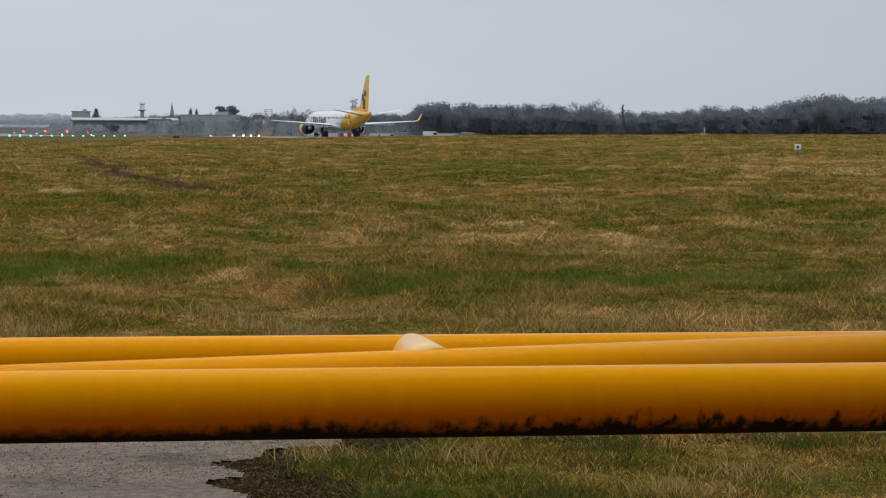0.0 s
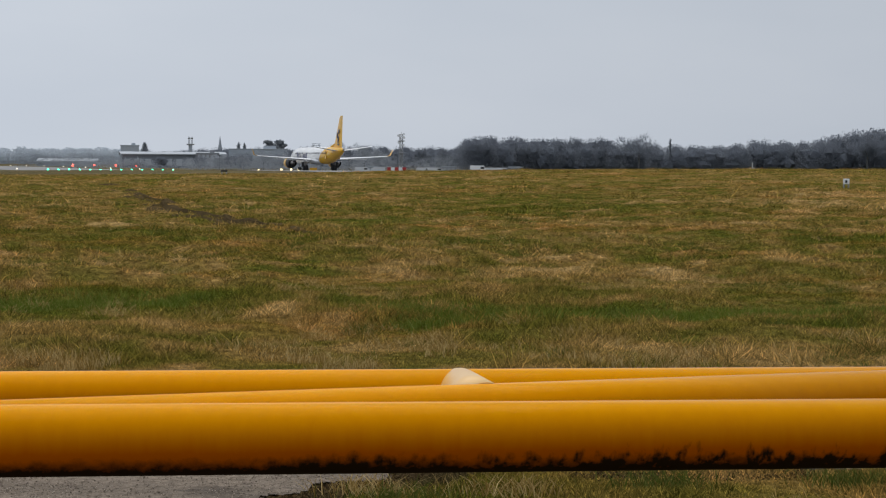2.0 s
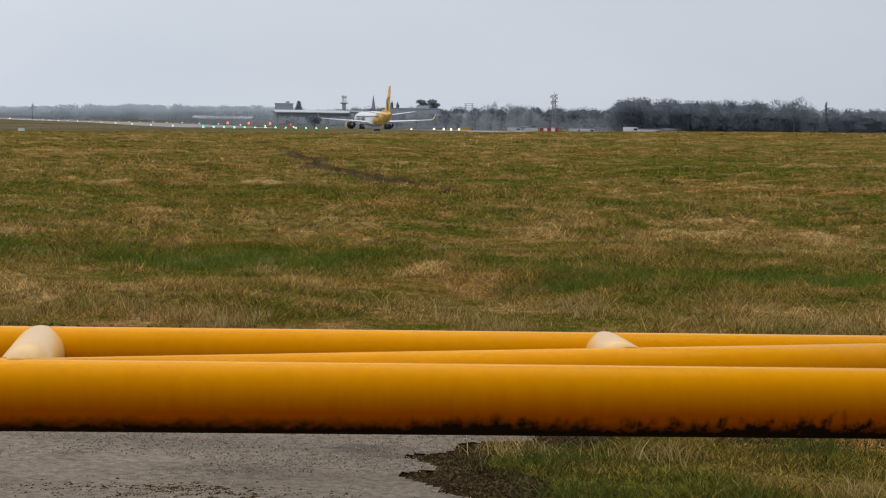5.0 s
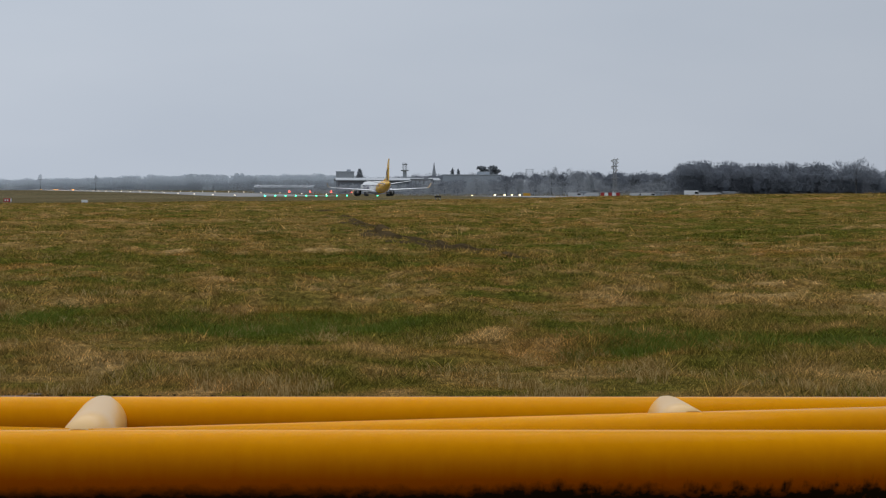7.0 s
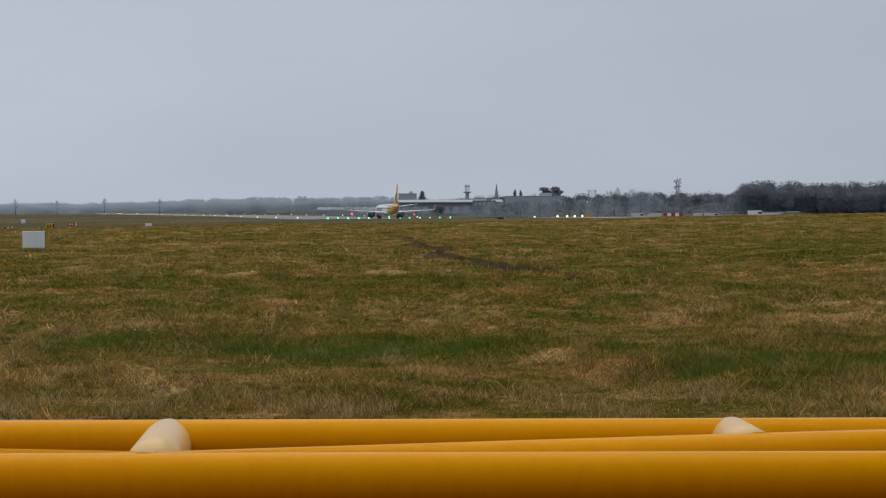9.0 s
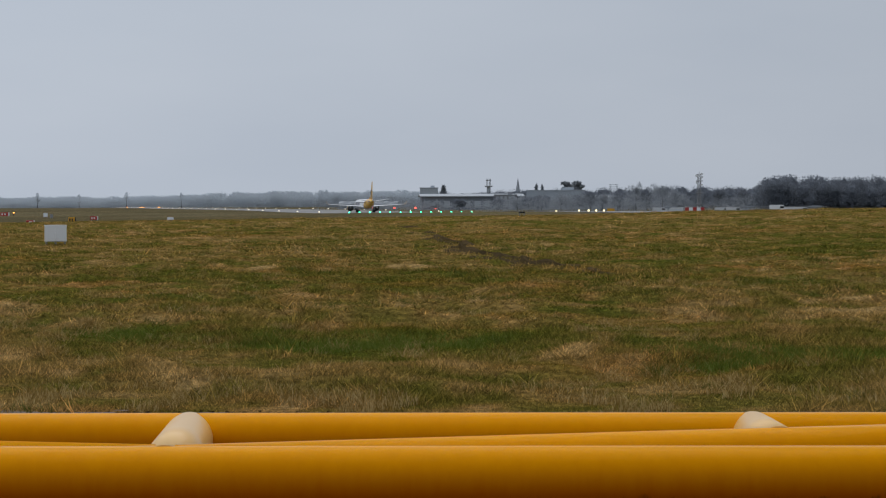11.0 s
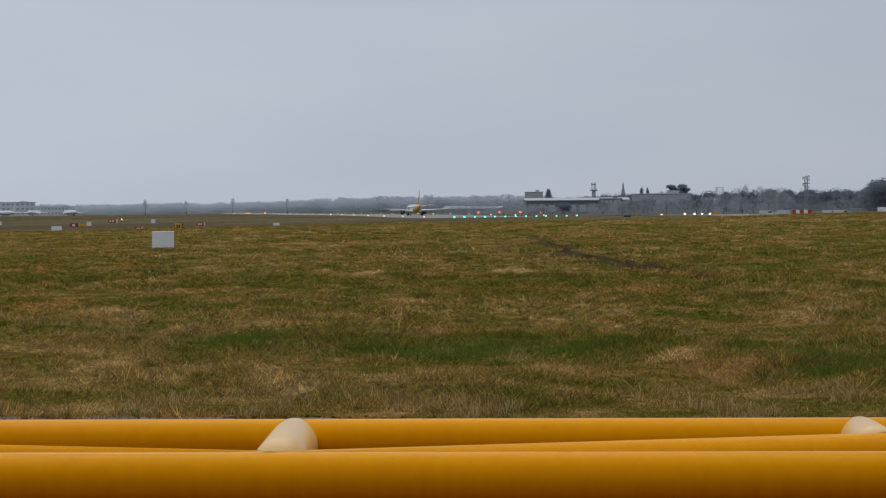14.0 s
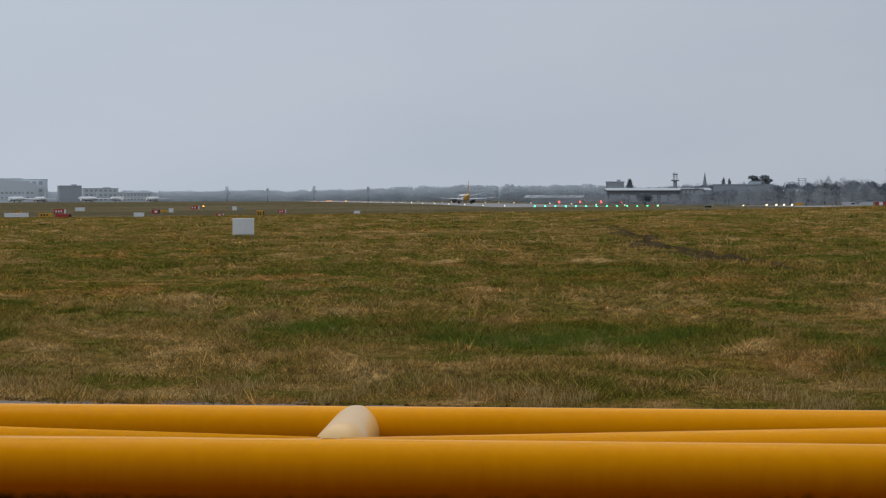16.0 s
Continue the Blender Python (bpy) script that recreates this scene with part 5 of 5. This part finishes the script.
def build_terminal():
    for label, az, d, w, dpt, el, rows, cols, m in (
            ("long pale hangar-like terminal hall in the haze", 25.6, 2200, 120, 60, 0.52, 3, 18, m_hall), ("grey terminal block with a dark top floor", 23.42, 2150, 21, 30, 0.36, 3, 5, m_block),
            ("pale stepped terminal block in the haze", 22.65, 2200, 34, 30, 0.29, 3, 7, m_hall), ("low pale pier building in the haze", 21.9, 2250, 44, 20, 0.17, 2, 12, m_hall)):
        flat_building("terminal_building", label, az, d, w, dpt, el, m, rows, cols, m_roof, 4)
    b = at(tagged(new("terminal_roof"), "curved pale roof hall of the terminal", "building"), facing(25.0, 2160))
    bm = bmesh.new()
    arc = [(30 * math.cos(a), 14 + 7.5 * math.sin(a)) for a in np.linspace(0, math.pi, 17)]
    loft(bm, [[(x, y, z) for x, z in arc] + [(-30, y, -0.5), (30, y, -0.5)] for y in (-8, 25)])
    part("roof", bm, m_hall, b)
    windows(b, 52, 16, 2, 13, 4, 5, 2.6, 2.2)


build_control_tower()
build_church()
build_gantry()
build_mast()
build_terminal()


def parked_airliner():
    t = tagged(new("airliner"), "white airliner parked at the terminal", "airplane", "parked airliners")
    bm = bmesh.new()
    loft(bm, [ellipse(0, y, 3.2, r, r, 16) for y, r in ((17, 0.1), (15.5, 1.1), (13, 1.8), (-9, 1.8), (-15, 0.9), (-18, 0.2))])
    smooth_all(bm)
    part("fuselage", bm, m_van, t)
    bm = bmesh.new()
    loft(bm, [[(q, y + c, z) for c, q in aerofoil(ch, 0.4)] for z, y, ch in ((4.4, -11.5, 5.5), (10.5, -16, 2.2))])
    part("fin", bm, m_van, t)
    for side in (-1, 1):
        bm = bmesh.new()
        wing(bm, [(side * 1.2, 3.5, 2.4, 6, 0.8, 0), (side * 15, -3.5, 3.6, 1.6, 0.2, 0)])
        part("wing", bm, m_wing, t)
        bm = bmesh.new()
        rod(bm, (side * 4.6, 4.5, 1.6), (side * 4.6, 1.2, 1.7), 0.95, 0.8, 16)
        part("engine", bm, m_wing, t)
        bm = bmesh.new()
        rod(bm, (side * 2.6, -1.2, -0.1), (side * 2.6, -1.2, 2.4), 0.35, seg=10)
        part("main_gear", bm, m_dark, t)
    return t


first = at(parked_airliner(), facing(24.75, 1900, 0.05, 25))
for az, d, turn in ((24.15, 1930, 15), (22.95, 1950, 30), (22.2, 2000, 160), (21.3, 2050, 20)):
    copy_thing(first, facing(az, d, 0.05, turn))


# ---- airfield lamps ----
def lamp(kind, label, material, r, group, stalk=0.12):
    t = tagged(new(kind), label, "lamp", group)
    bm = bmesh.new()
    rod(bm, (0, 0, -0.02), (0, 0, stalk), 0.12, 0.08, 10)
    part("base", bm, m_black, t)
    bm = bmesh.new()
    bmesh.ops.create_icosphere(bm, subdivisions=2, radius=r, matrix=Matrix.Translation((0, 0, stalk + r * 0.8)))
    smooth_all(bm)
    part("lens", bm, material, t)
    return t


def place_lamps(first, spots):
    for k, p in enumerate(spots):
        m = Matrix.Translation(p)
        if k == 0:
            first.matrix_basis = m
        else:
            copy_thing(first, m)


place_lamps(lamp("runway_light", "green threshold lamp across the runway", g_green, 0.26, "green threshold lamps"),
            [runway_spot(680, q, 0.05) for q in np.linspace(-18.6, 20.2, 13)])
place_lamps(lamp("runway_light", "bright white approach lamp on the runway", g_white, 0.22, "white approach lamps", 0.06),
            [runway_spot(s, q, 0.05) for s, q in ((542, 0), (511, 0), (480, 0), (450, -2.2), (450, -0.1), (450, 1.5), (450, 3.2))])
place_lamps(lamp("approach_indicator", "red glide slope lamp beside the runway", g_red, 0.55, "red glide slope lamps", 0.5),
            [runway_spot(980, q) for q in (34.5, 44, 53.5, 63)])
place_lamps(lamp("runway_light", "white edge lamp along the wet runway", g_dim, 0.22, "runway edge lamps", 0.3),
            [runway_spot(704 + 60 * k, q, 0.0) for k in range(32) for q in (-25, 25)])
place_lamps(lamp("runway_light", "faint green lamp along the runway edge", g_dim, 0.16, "small runway lamps", 0.2),
            [runway_spot(s, q, 0.05) for s, q in ((660, 27), (640, 30), (612, 27), (586, 30), (560, 27))])
place_lamps(lamp("runway_light", "orange lamp at the far end of the runway", g_orange, 0.42, "far end lamps", 0.3),
            [runway_spot(2250 + 45 * k, q, 0.0) for k, q in ((0, -12), (1, 10), (2, -6), (3, 14), (4, 0), (5, -16), (6, 8))])
place_lamps(lamp("guard_light", "orange lamp beside the taxiway", g_orange, 0.2, "", 0.6), [on_land(20.0, 640)])


# ---- cabinets and signs on the airfield ----
def cabinet():
    """The white equipment cabinet on short legs, with two doors."""
    t = at(tagged(new("equipment_cabinet"), "white painted equipment cabinet on short legs in the field", "cabinet"), facing(18.95, 92.5, 0, 2))
    bm = bmesh.new()
    box(bm, 0, 0, 0.43, 0.88, 0.55, 0.66, 0.015)
    part("body", bm, m_box, t)
    bm = bmesh.new()
    box(bm, 0, 0, 0.77, 0.92, 0.60, 0.03, 0.01)
    part("lid", bm, m_box, t)
    for x in (-0.218, 0.218):
        bm = bmesh.new()
        box(bm, x, -0.283, 0.43, 0.425, 0.02, 0.62, 0.006)
        door = part("door", bm, m_box, t)
        bm = bmesh.new()
        box(bm, x - 0.17 * (1 if x > 0 else -1), -0.30, 0.45, 0.025, 0.02, 0.10, 0.005)
        part("handle", bm, m_box, door)
    for x in (-0.38, 0, 0.38):
        bm = bmesh.new()
        box(bm, x, 0, 0.03, 0.06, 0.4, 0.18, 0.005)
        part("leg", bm, m_metal, t)


def sign(name, label, az, d, w, h, face_m, end_m=None, bars=0, turn=0.0, cat="sign"):
    t = at(tagged(new(name), label, cat), facing(az, d, 0, turn))
    for x in (-w * 0.35, w * 0.35):
        bm = bmesh.new()
        rod(bm, (x, 0, -0.1), (x, 0, 0.25), 0.04, seg=8)
        part("leg", bm, m_metal, t)
    bm = bmesh.new()
    box(bm, 0, 0, 0.2 + h / 2, w, 0.28, h, 0.02)
    body = part("panel", bm, face_m, t)
    if end_m is not None:
        bm = bmesh.new()
        box(bm, w * 0.42, -0.152, 0.2 + h / 2, w * 0.16, 0.02, h * 0.94, 0.005)
        part("end_panel", bm, end_m, body)
    for k in range(bars):
        bm = bmesh.new()
        box(bm, (-w * 0.30 + k * w * 0.62 / bars) * (bars > 1), -0.15, 0.2 + h / 2, w * 0.62 / bars * 0.55, 0.02, h * 0.5, 0.005)
        part("writing_bar", bm, m_box if face_m is m_red else m_black, body)
    return t


cabinet()
for args in (
        ("equipment_cabinet", "long low white cabinet on the airfield grass", 24.75, 300, 3.2, 0.62, m_box, None, 0, 4, "cabinet"),
        ("taxiway_sign", "yellow taxiway sign with dark writing bars", 24.02, 319, 1.95, 0.55, m_sign_y, None, 3, 4),
        ("taxiway_sign", "small yellow taxiway sign with dark writing bars", 24.72, 420, 1.3, 0.4, m_sign_y, None, 2, 4),
        ("taxiway_sign", "red runway sign with a white end", 23.66, 400, 2.2, 0.75, m_red, m_box, 3, 4),
        ("taxiway_sign", "dark red runway sign with a white end", 23.57, 270, 1.9, 0.36, m_red, m_black, 0, 4),
        ("equipment_cabinet", "white cabinet on the airfield grass", 23.15, 486, 2.15, 0.75, m_box, None, 0, 4, "cabinet"),
        ("equipment_cabinet", "white cabinet on the airfield grass", 21.65, 293, 1.35, 0.62, m_box, None, 0, 3, "cabinet"),
        ("taxiway_sign", "red runway sign with a black edge", 21.22, 388, 1.4, 0.7, m_red, m_black, 1, 4),
        ("taxiway_sign", "low yellow sign beside a white box", 21.0, 430, 1.6, 0.4, m_sign_y, None, 0, 4),
        ("equipment_cabinet", "small white cabinet beside a sign", 20.83, 425, 0.9, 0.8, m_box, None, 0, 4, "cabinet"),
        ("taxiway_sign", "red runway sign far across the grass", 20.22, 560, 2.2, 0.9, m_red, m_box, 2, 4),
        ("taxiway_sign", "red runway sign with a white end", 19.58, 290, 1.1, 0.42, m_red, m_box, 1, 3),
        ("equipment_cabinet", "small white cabinet on the airfield grass", 19.2, 500, 0.95, 0.9, m_box, None, 0, 3, "cabinet"),
        ("equipment_cabinet", "small black box behind the white cabinet", 18.80, 300, 0.5, 0.25, m_black, None, 0, 0, "cabinet"),
        ("taxiway_sign", "yellow and black sign board on the grass", 18.53, 298, 1.0, 0.85, m_sign_y, m_black, 2, 3),
        ("equipment_cabinet", "low white box beside a yellow sign", 18.40, 296, 0.9, 0.2, m_box, None, 0, 3, "cabinet"),
        ("taxiway_sign", "red runway sign with a white end", 17.97, 386, 1.35, 0.6, m_red, m_box, 2, 3),
        ("equipment_cabinet", "white cabinet on the airfield grass", 16.03, 339, 0.95, 0.5, m_box, None, 0, 2, "cabinet"),
        ("equipment_cabinet", "yellow cabinet beside the runway", 4.62, 520, 1.7, 0.9, m_sign_y, None, 0, 0, "cabinet"),
        ("light_fitting", "small dark fitting on the brow of the field", 6.93, 186, 0.55, 0.12, m_black, None, 0, 0, "fixture"),
        ("marker_board", "small white marker board with a dark character bar", -9.10, 107, 0.30, 0.26, m_box, None, 1, 0, "marker"),
        ("equipment_cabinet", "brown cabinet far across the grass", 19.05, 470, 0.6, 0.7, m_brick, None, 0, 3, "cabinet")):
    sign(*args)


def small_cross():
    t = at(tagged(new("aerial_post"), "small white aerial on a post at the brow", "aerial"), facing(-6.72, 200))
    bm = bmesh.new()
    rod(bm, (0, 0, -0.1), (0, 0, 0.62), 0.03, seg=8)
    part("post", bm, m_box, t)
    bm = bmesh.new()
    box(bm, 0, 0, 0.10, 0.6, 0.06, 0.07, 0.01)
    part("crossbar", bm, m_box, t)


small_cross()


# ---- vehicles, huts and fence at the foot of the mast ----
def van(label, w, h, material, group=""):
    t = tagged(new("van"), label, "vehicle", group)
    bm = bmesh.new()
    loft(bm, [[(x, -0.95, z) for x, z in ((-w / 2, 0.35), (w / 2, 0.35), (w / 2, 1.0), (w * 0.42, 1.15), (w * 0.30, h), (-w / 2, h))],
              [(x, 0.95, z) for x, z in ((-w / 2, 0.35), (w / 2, 0.35), (w / 2, 1.0), (w * 0.42, 1.15), (w * 0.30, h), (-w / 2, h))]])
    bmesh.ops.bevel(bm, geom=list(bm.edges), offset=0.06, segments=2, affect="EDGES")
    body = part("body", bm, material, t)
    bm = bmesh.new()
    box(bm, w * 0.22, -0.96, h * 0.72, w * 0.22, 0.03, h * 0.24, 0.01)
    part("window", bm, m_glass, body)
    for x in (-w * 0.32, w * 0.32):
        for y in (-0.85, 0.85):
            bm = bmesh.new()
            rod(bm, (x, y - 0.1, 0.33), (x, y + 0.1, 0.33), 0.35, seg=16)
            part("wheel", bm, m_dark, t)
    return t


first_van = at(van("white van parked beyond the field", 4.4, 1.65, m_van, "vans by the mast"), facing(1.45, 610, 0.02, 4))
for az, d, turn in ((3.35, 640, 0), (2.95, 650, 180), (1.75, 625, 2), (0.15, 600, 181), (-0.25, 600, 0)):
    copy_thing(first_van, facing(az, d, 0.02, turn))
at(van("white lorry parked beyond the field", 4.6, 2.2, m_box), facing(0.33, 590, 0.02, 0))
for az, w in ((3.1, 3.0), (1.1, 4.0), (-0.6, 3.5)):
    flat_building("hut", "low pale hut beside the mast", az, 660, w, 3, -0.08, m_slate, 1, 3, m_slate, 0, "hut", False)


def barrier_block(az, d, material, label):
    t = at(tagged(new("road_block"), label, "block", "red and white blocks"), facing(az, d))
    bm = bmesh.new()
    loft(bm, [[(-0.5, y, -0.05), (0.5, y, -0.05), (0.5, y2, 1.7), (-0.5, y2, 1.7)] for y, y2 in ((-0.35, -0.2), (0.35, 0.2))])
    part("block", bm, material, t)


for k in range(5):
    barrier_block(2.66 - k * 0.10, 628, m_red if k % 2 == 0 else m_box, "red block at the foot of the mast" if k % 2 == 0 else "white block at the foot of the mast")


def build_fence():
    t = tagged(new("fence"), "low grey chain fence far across the airfield", "fence")
    az = np.linspace(-0.9, 3.6, 32)
    for a in az:
        p = on_land(float(a), 680)
        bm = bmesh.new()
        rod(bm, (p.x, p.y, p.z - 0.1), (p.x, p.y, p.z + 1.9), 0.06, seg=6)
        part("post", bm, m_metal, t)
    for hgt in (0.4, 1.1, 1.85):
        bm = bmesh.new()
        for a, b in zip(az, az[1:]):
            rod(bm, on_land(float(a), 680, hgt), on_land(float(b), 680, hgt), 0.03, seg=4)
        part("rail", bm, m_metal, t)


build_fence()


def motions():
    """The take-off run: the airliner gathers speed along the runway."""
    rows = []
    for k in range(33):
        t = k * 0.5
        s = 363.6 + 21.14 * t + 1.315 * t * t + 17.6
        p = runway_spot(s, 0.0, 0.06)
        rows.append((t, pose(p.x, p.y, p.z, 0, 0, HEADING)))
    walk(airliner, rows)


motions()
